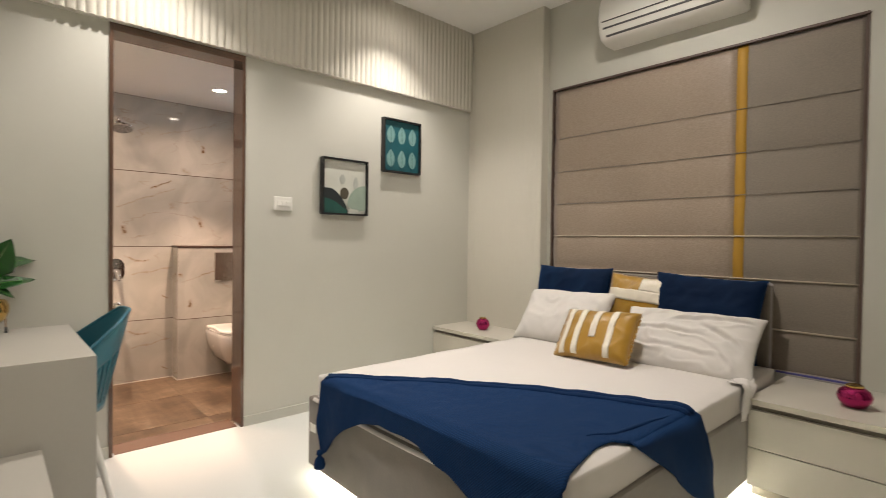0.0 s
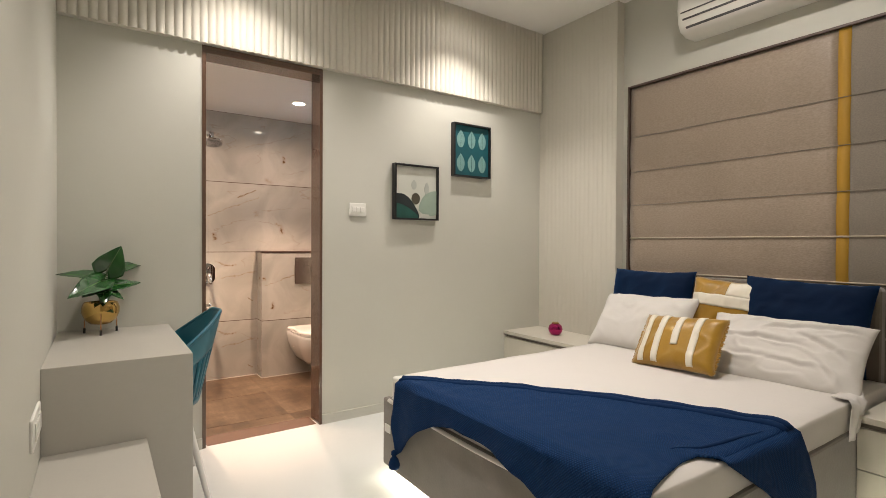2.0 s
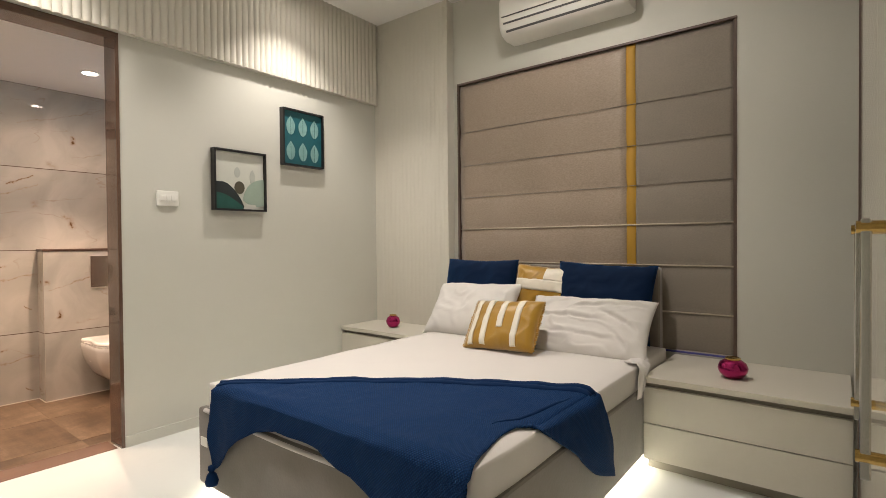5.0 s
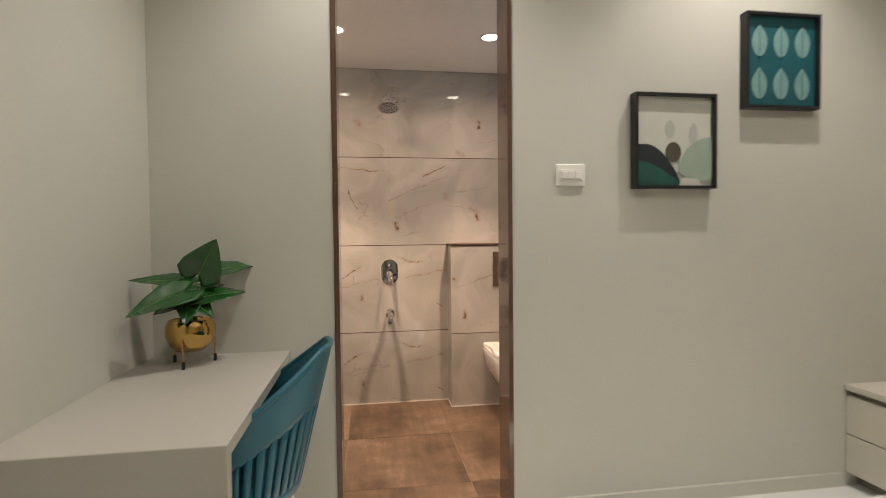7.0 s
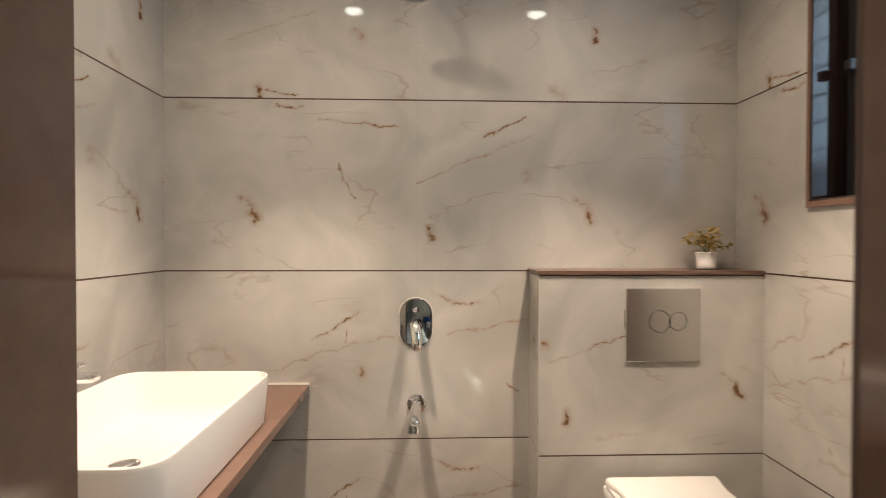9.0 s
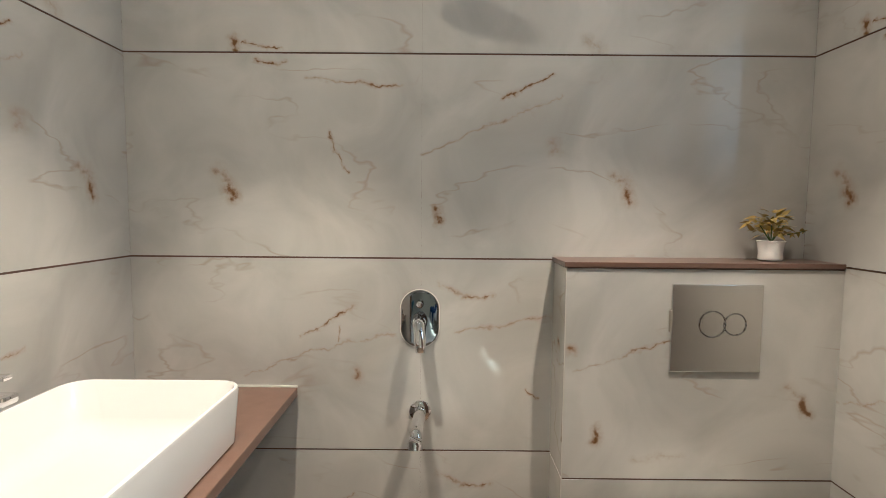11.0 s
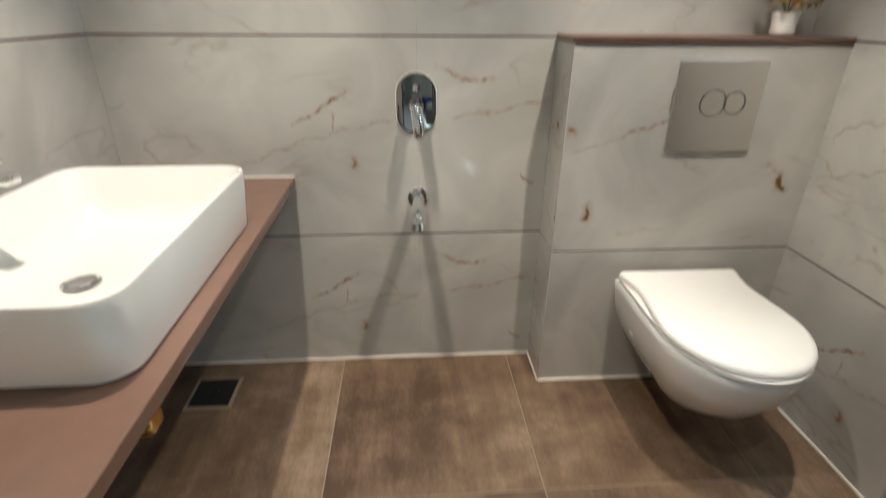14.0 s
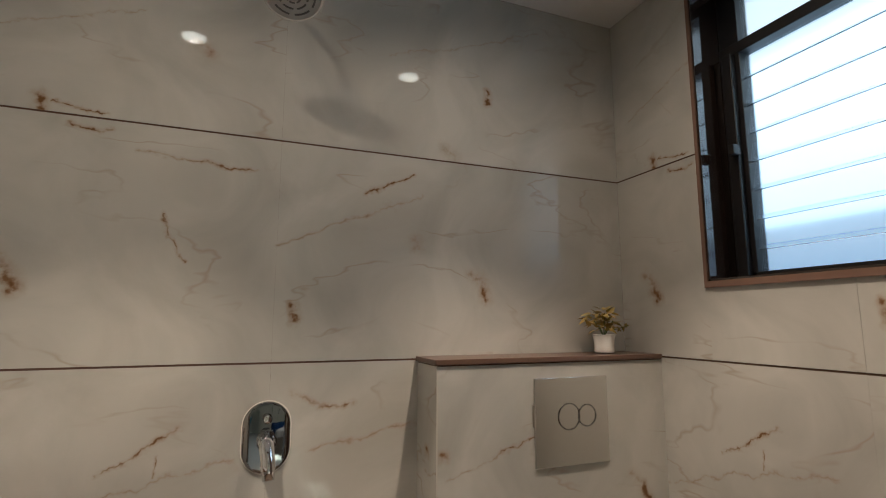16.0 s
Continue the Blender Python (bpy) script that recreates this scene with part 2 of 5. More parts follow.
def knit_mat():
    m = bpy.data.materials.new("navy_knit")
    m.use_nodes = True
    n, l = m.node_tree.nodes, m.node_tree.links
    b = n["Principled BSDF"]
    tc = n.new("ShaderNodeTexCoord")
    waves = []
    for turn in (45, -45):
        mp, w = n.new("ShaderNodeMapping"), n.new("ShaderNodeTexWave")
        mp.inputs["Rotation"].default_value = (0, 0, radians(turn))
        w.inputs["Scale"].default_value, w.inputs["Distortion"].default_value = 44.0, 0.6
        l.new(tc.outputs["UV"], mp.inputs["Vector"])
        l.new(mp.outputs[0], w.inputs["Vector"])
        waves.append(w)
    mul = n.new("ShaderNodeMath")
    mul.operation = "MULTIPLY"
    l.new(waves[0].outputs["Fac"], mul.inputs[0])
    l.new(waves[1].outputs["Fac"], mul.inputs[1])
    r = n.new("ShaderNodeMix")
    r.data_type = "RGBA"
    l.new(mul.outputs[0], r.inputs["Factor"])
    r.inputs["A"].default_value, r.inputs["B"].default_value = (0.0026, 0.021, 0.076, 1), (0.004, 0.044, 0.150, 1)
    l.new(r.outputs["Result"], b.inputs["Base Color"])
    b.inputs["Roughness"].default_value, b.inputs["Sheen Weight"].default_value = 0.9, 0.0
    b.inputs["Specular IOR Level"].default_value = 0.2
    bp = n.new("ShaderNodeBump")
    bp.inputs["Strength"].default_value, bp.inputs["Distance"].default_value = 0.5, 0.005
    l.new(mul.outputs[0], bp.inputs["Height"])
    l.new(bp.outputs[0], b.inputs["Normal"])
    return m


KNIT = knit_mat()


def stroke_group():
    """Distance mask of one vein stroke between two points of a tile's face."""
    g = bpy.data.node_groups.new("vein_stroke", "ShaderNodeTree")
    f = g.interface
    for nm, kind in (("P", "NodeSocketVector"), ("A", "NodeSocketVector"), ("B", "NodeSocketVector"), ("Width", "NodeSocketFloat"), ("Strength", "NodeSocketFloat")):
        f.new_socket(nm, in_out="INPUT", socket_type=kind)
    f.new_socket("Mask", in_out="OUTPUT", socket_type="NodeSocketFloat")
    n, l = g.nodes, g.links
    gi, go = n.new("NodeGroupInput"), n.new("NodeGroupOutput")

    def vm(op, a, b=None):
        v = n.new("ShaderNodeVectorMath")
        v.operation = op
        l.new(a, v.inputs[0])
        if b is not None:
            l.new(b, v.inputs[1])
        return v

    ap, ab = vm("SUBTRACT", gi.outputs["P"], gi.outputs["A"]), vm("SUBTRACT", gi.outputs["B"], gi.outputs["A"])
    d1, d2 = vm("DOT_PRODUCT", ap.outputs[0], ab.outputs[0]), vm("DOT_PRODUCT", ab.outputs[0], ab.outputs[0])
    q = n.new("ShaderNodeMath")
    q.operation, q.use_clamp = "DIVIDE", True
    l.new(d1.outputs["Value"], q.inputs[0])
    l.new(d2.outputs["Value"], q.inputs[1])
    s = n.new("ShaderNodeVectorMath")
    s.operation = "SCALE"
    l.new(ab.outputs[0], s.inputs[0])
    l.new(q.outputs[0], s.inputs["Scale"])
    e = vm("DISTANCE", ap.outputs[0], s.outputs[0])
    core = n.new("ShaderNodeMath")
    core.operation = "MULTIPLY"
    l.new(gi.outputs["Width"], core.inputs[0])
    core.inputs[1].default_value = 0.36
    thin = n.new("ShaderNodeMapRange")
    l.new(e.outputs["Value"], thin.inputs["Value"])
    thin.inputs["From Min"].default_value, thin.inputs["To Min"].default_value, thin.inputs["To Max"].default_value = 0.0, 1.0, 0.45
    l.new(core.outputs[0], thin.inputs["From Max"])
    r = n.new("ShaderNodeMapRange")
    r.interpolation_type = "SMOOTHSTEP"
    l.new(e.outputs["Value"], r.inputs["Value"])
    r.inputs["From Min"].default_value = 0.0
    l.new(gi.outputs["Width"], r.inputs["From Max"])
    l.new(gi.outputs["Strength"], r.inputs["To Min"])
    r.inputs["To Max"].default_value = 0.0
    both = n.new("ShaderNodeMath")
    both.operation = "MULTIPLY"
    l.new(r.outputs[0], both.inputs[0])
    l.new(thin.outputs[0], both.inputs[1])
    l.new(both.outputs[0], go.inputs[0])
    return g


STROKE = stroke_group()


def marble(name, strokes):
    """Polished marble-look tile; strokes are (u1, v1, u2, v2, width, strength) on the tile's face."""
    m = bpy.data.materials.new(name)
    m.use_nodes = True
    n, l = m.node_tree.nodes, m.node_tree.links
    b = n["Principled BSDF"]
    tc = n.new("ShaderNodeTexCoord")
    warp, fine = n.new("ShaderNodeTexNoise"), n.new("ShaderNodeTexNoise")
    warp.inputs["Scale"].default_value, warp.inputs["Detail"].default_value = 14, 5
    fine.inputs["Scale"].default_value, fine.inputs["Detail"].default_value = 70, 4
    for t in (warp, fine):
        l.new(tc.outputs["Object"], t.inputs["Vector"])
    off = n.new("ShaderNodeVectorMath")
    off.operation = "MULTIPLY_ADD"
    l.new(warp.outputs["Color"], off.inputs[0])
    off.inputs[1].default_value, off.inputs[2].default_value = (0.05, 0, 0.05), (-0.033, 0, -0.033)
    jag = n.new("ShaderNodeVectorMath")
    jag.operation = "MULTIPLY_ADD"
    l.new(fine.outputs["Color"], jag.inputs[0])
    jag.inputs[1].default_value = (0.016, 0, 0.016)
    l.new(off.outputs[0], jag.inputs[2])
    pos = n.new("ShaderNodeVectorMath")
    pos.operation = "ADD"
    l.new(tc.outputs["Object"], pos.inputs[0])
    l.new(jag.outputs[0], pos.inputs[1])
    flat = n.new("ShaderNodeVectorMath")
    flat.operation = "MULTIPLY"
    l.new(pos.outputs[0], flat.inputs[0])
    flat.inputs[1].default_value = (1, 0, 1)
    last = None
    for u1, v1, u2, v2, wd, st in strokes:
        g = n.new("ShaderNodeGroup")
        g.node_tree = STROKE
        l.new(flat.outputs[0], g.inputs["P"])
        g.inputs["A"].default_value, g.inputs["B"].default_value = (u1, 0, v1), (u2, 0, v2)
        g.inputs["Width"].default_value, g.inputs["Strength"].default_value = wd * (1.7 if wd > 0.0135 else 1.3), st * (1.25 if wd > 0.0135 else 1.15)
        if last is None:
            last = g.outputs[0]
        else:
            mx = n.new("ShaderNodeMath")
            mx.operation = "MAXIMUM"
            l.new(last, mx.inputs[0])
            l.new(g.outputs[0], mx.inputs[1])
            last = mx.outputs[0]
    brk = n.new("ShaderNodeMapRange")
    spread = n.new("ShaderNodeTexNoise")
    spread.inputs["Scale"].default_value, spread.inputs["Detail"].default_value = 34, 5
    l.new(tc.outputs["Object"], spread.inputs["Vector"])
    l.new(spread.outputs[0], brk.inputs["Value"])
    brk.inputs["From Min"].default_value, brk.inputs["From Max"].default_value = 0.34, 0.60
    brk.inputs["To Min"].default_value = 0.2
    fac = n.new("ShaderNodeMath")
    fac.operation = "MULTIPLY"
    l.new(last, fac.inputs[0])
    l.new(brk.outputs[0], fac.inputs[1])
    cloud = n.new("ShaderNodeTexNoise")
    cloud.inputs["Scale"].default_value, cloud.inputs["Detail"].default_value, cloud.inputs["Distortion"].default_value = 3.2, 6, 1.2
    l.new(tc.outputs["Object"], cloud.inputs["Vector"])
    ramp = n.new("ShaderNodeValToRGB")
    e = ramp.color_ramp.elements
    e[0].position, e[0].color = 0.28, (0.39, 0.383, 0.352, 1)
    e[1].position, e[1].color = 0.66, (0.52, 0.51, 0.472, 1)
    l.new(cloud.outputs[0], ramp.inputs[0])
    mix = n.new("ShaderNodeMix")
    mix.data_type = "RGBA"
    rust = n.new("ShaderNodeValToRGB")
    r = rust.color_ramp.elements
    r[0].position, r[0].color = 0.25, (0.33, 0.235, 0.148, 1)
    r[1].position, r[1].color = 0.9, (0.152, 0.080, 0.034, 1)
    l.new(fac.outputs[0], rust.inputs[0])
    soft = n.new("ShaderNodeMath")
    soft.operation, soft.use_clamp = "MULTIPLY", True
    l.new(fac.outputs[0], soft.inputs[0])
    soft.inputs[1].default_value = 1.45
    l.new(soft.outputs[0], mix.inputs["Factor"])
    info = n.new("ShaderNodeObjectInfo")
    shift = n.new("ShaderNodeVectorMath")
    shift.operation = "MULTIPLY_ADD"
    l.new(info.outputs["Random"], shift.inputs[0])
    shift.inputs[1].default_value = (7, 5, 3)
    l.new(tc.outputs["Object"], shift.inputs[2])
    skew = n.new("ShaderNodeMapping")
    skew.inputs["Rotation"].default_value, skew.inputs["Scale"].default_value = (0, radians(24), 0), (1.0, 1.0, 2.6)
    l.new(shift.outputs[0], skew.inputs["Vector"])
    thread, patch = n.new("ShaderNodeTexNoise"), n.new("ShaderNodeTexNoise")
    thread.inputs["Scale"].default_value, thread.inputs["Detail"].default_value, thread.inputs["Distortion"].default_value = 1.7, 4, 0.4
    patch.inputs["Scale"].default_value, patch.inputs["Detail"].default_value = 5.0, 2
    l.new(skew.outputs[0], thread.inputs["Vector"])
    l.new(shift.outputs[0], patch.inputs["Vector"])
    away = n.new("ShaderNodeMath")
    away.operation = "SUBTRACT"
    l.new(thread.outputs[0], away.inputs[0])
    away.inputs[1].default_value = 0.5
    mag = n.new("ShaderNodeMath")
    mag.operation = "ABSOLUTE"
    l.new(away.outputs[0], mag.inputs[0])
    line, gate = n.new("ShaderNodeMapRange"), n.new("ShaderNodeMapRange")
    l.new(mag.outputs[0], line.inputs["Value"])
    line.inputs["From Max"].default_value, line.inputs["To Min"].default_value, line.inputs["To Max"].default_value = 0.012, 0.42, 0.0
    l.new(patch.outputs[0], gate.inputs["Value"])
    gate.inputs["From Min"].default_value, gate.inputs["From Max"].default_value = 0.44, 0.60
    hair = n.new("ShaderNodeMath")
    hair.operation = "MULTIPLY"
    l.new(line.outputs[0], hair.inputs[0])
    l.new(gate.outputs[0], hair.inputs[1])
    veined = n.new("ShaderNodeMix")
    veined.data_type = "RGBA"
    l.new(hair.outputs[0], veined.inputs["Factor"])
    l.new(ramp.outputs[0], veined.inputs["A"])
    veined.inputs["B"].default_value = (0.29, 0.20, 0.125, 1)
    l.new(veined.outputs["Result"], mix.inputs["A"])
    l.new(rust.outputs[0], mix.inputs["B"])
    l.new(mix.outputs["Result"], b.inputs["Base Color"])
    b.inputs["Roughness"].default_value = 0.02
    return m


MARBLE_A = marble("marble_tile_a", [
    (-0.62, 0.26, -0.59, 0.235, 0.022, 0.45), (-0.585, 0.225, -0.572, 0.18, 0.022, 0.9), (0.58, 0.26, 0.61, 0.235, 0.022, 0.45), (0.615, 0.225, 0.628, 0.18, 0.022, 0.9),
    (0.05, 0.145, 0.052, 0.11, 0.016, 1.0), (-0.28, 0.38, -0.265, 0.32, 0.007, 0.7), (-0.265, 0.32, -0.22, 0.25, 0.008, 0.8),
    (0.0, 0.31, 0.27, 0.43, 0.007, 0.5), (0.27, 0.43, 0.42, 0.485, 0.007, 0.35), (0.24, 0.48, 0.39, 0.55, 0.009, 0.95),
    (-0.5, 0.585, -0.41, 0.58, 0.011, 0.8), (-0.34, 0.53, -0.2, 0.525, 0.008, 0.55), (-0.2, 0.525, -0.06, 0.51, 0.009, 0.7), (0.4, 0.345, 0.4, 0.325, 0.02, 0.5)])
MARBLE_B = marble("marble_tile_b", [
    (-0.37, 0.355, -0.28, 0.4, 0.008, 0.8), (-0.28, 0.4, -0.21, 0.44, 0.009, 0.85), (-0.55, 0.22, -0.36, 0.3, 0.007, 0.4), (-0.36, 0.3, -0.08, 0.37, 0.008, 0.4),
    (-0.2, 0.24, -0.2, 0.22, 0.018, 0.55), (-0.25, 0.38, -0.255, 0.34, 0.006, 0.7), (0.05, 0.52, 0.13, 0.48, 0.012, 0.5), (0.13, 0.48, 0.22, 0.485, 0.013, 0.8),
    (0.11, 0.37, 0.39, 0.42, 0.009, 0.5), (0.33, 0.19, 0.36, 0.15, 0.007, 0.7)])
MARBLE_C = marble("marble_tile_c", [
    (-0.56, 0.045, -0.56, 0.02, 0.02, 1.0), (-0.53, 0.035, -0.42, 0.02, 0.008, 0.9), (0.64, 0.26, 0.642, 0.225, 0.016, 1.0), (-0.22, 0.25, -0.2, 0.225, 0.022, 0.45),
    (0.31, 0.33, 0.52, 0.39, 0.007, 0.3), (0.52, 0.39, 0.84, 0.52, 0.007, 0.3), (0.49, 0.05, 0.52, 0.015, 0.022, 0.5), (-0.66, 0.21, -0.36, 0.32, 0.007, 0.35)])
MARBLE_L = marble("marble_tile_d", [
    (0.5, 0.14, 0.5, 0.105, 0.016, 1.0), (1.03, 0.26, 1.06, 0.23, 0.02, 0.45), (1.07, 0.22, 1.085, 0.18, 0.02, 0.9), (0.43, 0.30, 0.55, 0.335, 0.007, 0.4), (0.55, 0.335, 0.72, 0.395, 0.007, 0.7),
    (0.42, 0.36, 0.43, 0.36, 0.014, 0.6), (0.61, 0.05, 0.74, 0.06, 0.012, 0.25), (0.84, 0.34, 0.85, 0.32, 0.01, 0.5)])


# ---- mesh helpers ----
def box(bm, x0, x1, y0, y1, z0, z1, bevel=0.0, seg=2):
    vs = [bm.verts.new((x, y, z)) for x in (x0, x1) for y in (y0, y1) for z in (z0, z1)]
    fs = [bm.faces.new([vs[i] for i in f]) for f in ((0, 1, 3, 2), (4, 6, 7, 5), (0, 4, 5, 1), (2, 3, 7, 6), (0, 2, 6, 4), (1, 5, 7, 3))]
    if bevel:
        es = list({e for f in fs for e in f.edges})
        bmesh.ops.bevel(bm, geom=es, offset=bevel, segments=seg, profile=0.5, affect="EDGES")
    return bm


def boxes(*dims, bevel=0.0):
    bm = bmesh.new()
    for d in dims:
        box(bm, *d, bevel=bevel)
    return bm


def lathe(profile, n=40):
    """Revolves (radius, height) pairs round z."""
    bm = bmesh.new()
    rings = []
    for r, z in profile:
        rings.append([bm.verts.new((r * math.cos(2 * math.pi * i / n), r * math.sin(2 * math.pi * i / n), z)) for i in range(n)])
    for a, b in zip(rings, rings[1:]):
        for i in range(n):
            bm.faces.new((a[i], a[(i + 1) % n], b[(i + 1) % n], b[i]))
    bm.faces.new(rings[0][::-1])
    bm.faces.new(rings[-1])
    return bm


def tube(points, radius, n=10, bm=None):
    """A round bar along points; radius is one number or one per point."""
    bm = bm or bmesh.new()
    pts = [Vector(p) for p in points]
    rad = radius if isinstance(radius, (list, tuple)) else [radius] * len(pts)
    rings, up = [], Vector((0.13, 0.31, 0.94))
    for i, p in enumerate(pts):
        d = (pts[min(i + 1, len(pts) - 1)] - pts[max(i - 1, 0)]).normalized()
        s = d.cross(up)
        s = (s if s.length > 0.05 else d.cross(Vector((1, 0, 0)))).normalized()
        u = s.cross(d).normalized()
        rings.append([bm.verts.new(p + rad[i] * (math.cos(2 * math.pi * k / n) * s + math.sin(2 * math.pi * k / n) * u)) for k in range(n)])
    for a, b in zip(rings, rings[1:]):
        for k in range(n):
            bm.faces.new((a[k], a[(k + 1) % n], b[(k + 1) % n], b[k]))
    bm.faces.new(rings[0][::-1])
    bm.faces.new(rings[-1])
    return bm


def curve_points(ctrl, n=8):
    """A smooth line through the points."""
    c = [Vector(p) for p in ctrl]
    out = []
    for i in range(len(c) - 1):
        p0, p1, p2, p3 = c[max(i - 1, 0)], c[i], c[i + 1], c[min(i + 2, len(c) - 1)]
        for k in range(n):
            t = k / n
            out.append(0.5 * ((2 * p1) + (p2 - p0) * t + (2 * p0 - 5 * p1 + 4 * p2 - p3) * t * t + (3 * p1 - p0 - 3 * p2 + p3) * t ** 3))
    return out + [c[-1]]


def mesh_of(name, bm, material, smooth=None):
    bmesh.ops.recalc_face_normals(bm, faces=bm.faces)
    me = bpy.data.meshes.new(name)
    bm.to_mesh(me)
    bm.free()
    if material:
        me.materials.append(material)
    if smooth is not None:
        for p in me.polygons:
            p.use_smooth = True
        if smooth:
            me.set_sharp_from_angle(angle=radians(smooth))
    return me


def part(name, bm, material, parent, label="", smooth=None):
    ob = new(name, mesh_of(name, bm, material, smooth))
    ob.parent = parent
    if label:
        ob["label"] = label
    return ob


def thing(name, label, category, at=(0, 0, 0), turn=0, group=""):
    ob = new(name)
    ob.matrix_world = pose(*at, 0, 0, turn)
    ob.empty_display_size = 0.05
    return tagged(ob, label, category, group)


def solid(name, bm, material, label, category, smooth=None, kind="", group=""):
    return tagged(new(name, mesh_of(name, bm, material, smooth)), label, category, group, kind)


def structure(name, bm, material, label, category, smooth=None):
    return solid(name, bm, material, label, category, smooth, "structure")

# ---- the bedroom's shell ----
X0, X1 = 0.545, 3.99          # long side wall and window wall
Y0, Y1 = -0.11, 3.707         # wardrobe wall and wall with the bathroom opening
DX0, DX1, DTOP = 1.219, 1.913, 2.30
BX0, BX1, BY0, BY1 = 0.60, 2.656, 3.86, 5.234
LX, LY, LZ = 1.896, 5.072, 1.12

structure("floor", boxes((X0 - 0.15, X1 + 0.2, Y0 - 0.15, Y1 + 0.10, -0.12, 0.0)), FLOORM, "glossy off-white vitrified tile floor of the bedroom", "floor")
structure("ceiling", boxes((X0 - 0.15, X1 + 0.2, Y0 - 0.15, Y1, BED_Z, BED_Z + 0.15)), CEIL, "smooth white painted bedroom ceiling", "ceiling")
structure("wall_west", boxes((X0 - 0.15, X0, Y0 - 0.15, Y1, 0, BED_Z)), PAINT, "plain grey-green beige painted bedroom wall", "wall")
structure("wall_south", boxes((X0, X1 + 0.2, Y0 - 0.15, Y0, 0, BED_Z)), PAINT, "plain beige painted wall behind the wardrobe", "wall")
structure("wall_north", boxes((X0 - 0.15, DX0, Y1, BY0, 0, BED_Z), (DX1, X1 + 0.2, Y1, BY0, 0, BED_Z), (DX0, DX1, Y1, BY0, DTOP, BED_Z)), PAINT, "grey-green beige painted wall with the bathroom opening", "wall")
WY0, WY1, WZ0, WZ1 = 0.985, 2.866, 0.482, 2.356
structure("wall_east", boxes((X1, X1 + 0.2, Y0, WY0, 0, BED_Z), (X1, X1 + 0.2, WY1, Y1, 0, BED_Z), (X1, X1 + 0.2, WY0, WY1, 0, WZ0), (X1, X1 + 0.2, WY0, WY1, WZ1, BED_Z)), PAINT, "beige painted window wall above the bed", "wall")

# fluted band over the opening and fluted pilaster beside the window
PITCH = 0.043


def flute_mesh(length, depth=0.0125):
    bm = bmesh.new()
    n = 7
    prof = [(PITCH * (0.5 - i / n) * 0.98, -depth * math.sin(math.pi * i / n) ** 0.7) for i in range(n + 1)]
    lo = [bm.verts.new((x, y, 0)) for x, y in prof]
    hi = [bm.verts.new((x, y, length)) for x, y in prof]
    for i in range(n):
        bm.faces.new((lo[i], lo[i + 1], hi[i + 1], hi[i]))
    bm.faces.new(lo[::-1])
    bm.faces.new(hi)
    bm.faces.new((lo[0], hi[0], hi[-1], lo[-1]))
    return mesh_of("flute", bm, FLUTE, 50)


BAND_Z = 2.325
band = structure("fluted_panel_1", boxes((X0, 3.90, Y1 - 0.034, Y1, BAND_Z, BED_Z)), FLUTE, "cream fluted panel band above the opening", "wall panel")
me = flute_mesh(BED_Z - BAND_Z)
count = int((3.90 - X0) / PITCH)
for i in range(count):
    f = new("flute", me)
    f.parent = band
    f.matrix_basis = pose(X0 + (i + 0.5) * (3.90 - X0) / count, Y1 - 0.034, BAND_Z)
PIL0 = 2.915
pilaster = structure("fluted_panel_2", boxes((3.908, X1, PIL0, Y1, 0, BED_Z)), FLUTE, "cream fluted pilaster panel beside the window", "wall panel")
me = flute_mesh(BED_Z, 0.002)
count = int((Y1 - 0.05 - PIL0) / PITCH)
for i in range(count):
    f = new("flute", me)
    f.parent = pilaster
    f.matrix_basis = pose(3.908, PIL0 + (i + 0.5) * (Y1 - 0.05 - PIL0) / count, 0, 0, 0, -90)

structure("baseboard", boxes((DX1 + 0.012, 3.5, Y1 - 0.012, Y1, 0, 0.062), (1.04, DX0 - 0.012, Y1 - 0.012, Y1, 0, 0.062), (X0, X0 + 0.012, Y0, 2.0, 0, 0.062)), PAINT, "low painted skirting along the bedroom wall", "skirting")
frame_1 = structure("door_frame_1", boxes((DX0 - 0.012, DX0, Y1 - 0.006, BY0 + 0.004, 0, DTOP + 0.0), (DX1, DX1 + 0.012, Y1 - 0.006, BY0 + 0.004, 0, DTOP), (DX0 - 0.012, DX1 + 0.012, Y1 - 0.006, BY0 + 0.004, DTOP, DTOP + 0.022)), BROWN, "polished dark brown stone lining of the bathroom opening", "door frame")
for ix in (DX0, DX1):
    d = 0.45 if ix == DX0 else -0.3
    part("lining", boxes((min(ix, ix + 0.018 * d), max(ix, ix + 0.018 * d), Y1 - 0.004, BY0 + 0.002, 0.0, DTOP - 0.018)), BROWN, frame_1)
part("lining", boxes((DX0, DX1, Y1 - 0.004, BY0 + 0.002, DTOP - 0.018, DTOP)), BROWN, frame_1)
structure("threshold", boxes((DX0 + 0.018, DX1 - 0.018, Y1 + 0.02, BY0 + 0.02, -0.02, 0.003)), BROWNTOP, "brown stone threshold strip of the opening", "threshold")

# ---- the bathroom's shell ----
structure("bath_ceiling", boxes((BX0 - 0.15, BX1 + 0.3, BY0, BY1 + 0.15, BATH_Z, BATH_Z + 0.1)), BATHCEIL, "white painted bathroom ceiling", "ceiling")
structure("bath_wall_north", boxes((BX0 - 0.15, BX1 + 0.22, BY1 + 0.002, BY1 + 0.15, 0, BATH_Z)), GROUT, "bathroom rear wall clad in marble-look tiles", "wall")
north = bpy.data.objects["bath_wall_north"]
structure("bath_wall_west", boxes((BX0 - 0.15, BX0 - 0.002, BY0, BY1 + 0.002, 0, BATH_Z)), GROUT, "bathroom basin wall clad in marble-look tiles", "wall")
west = bpy.data.objects["bath_wall_west"]
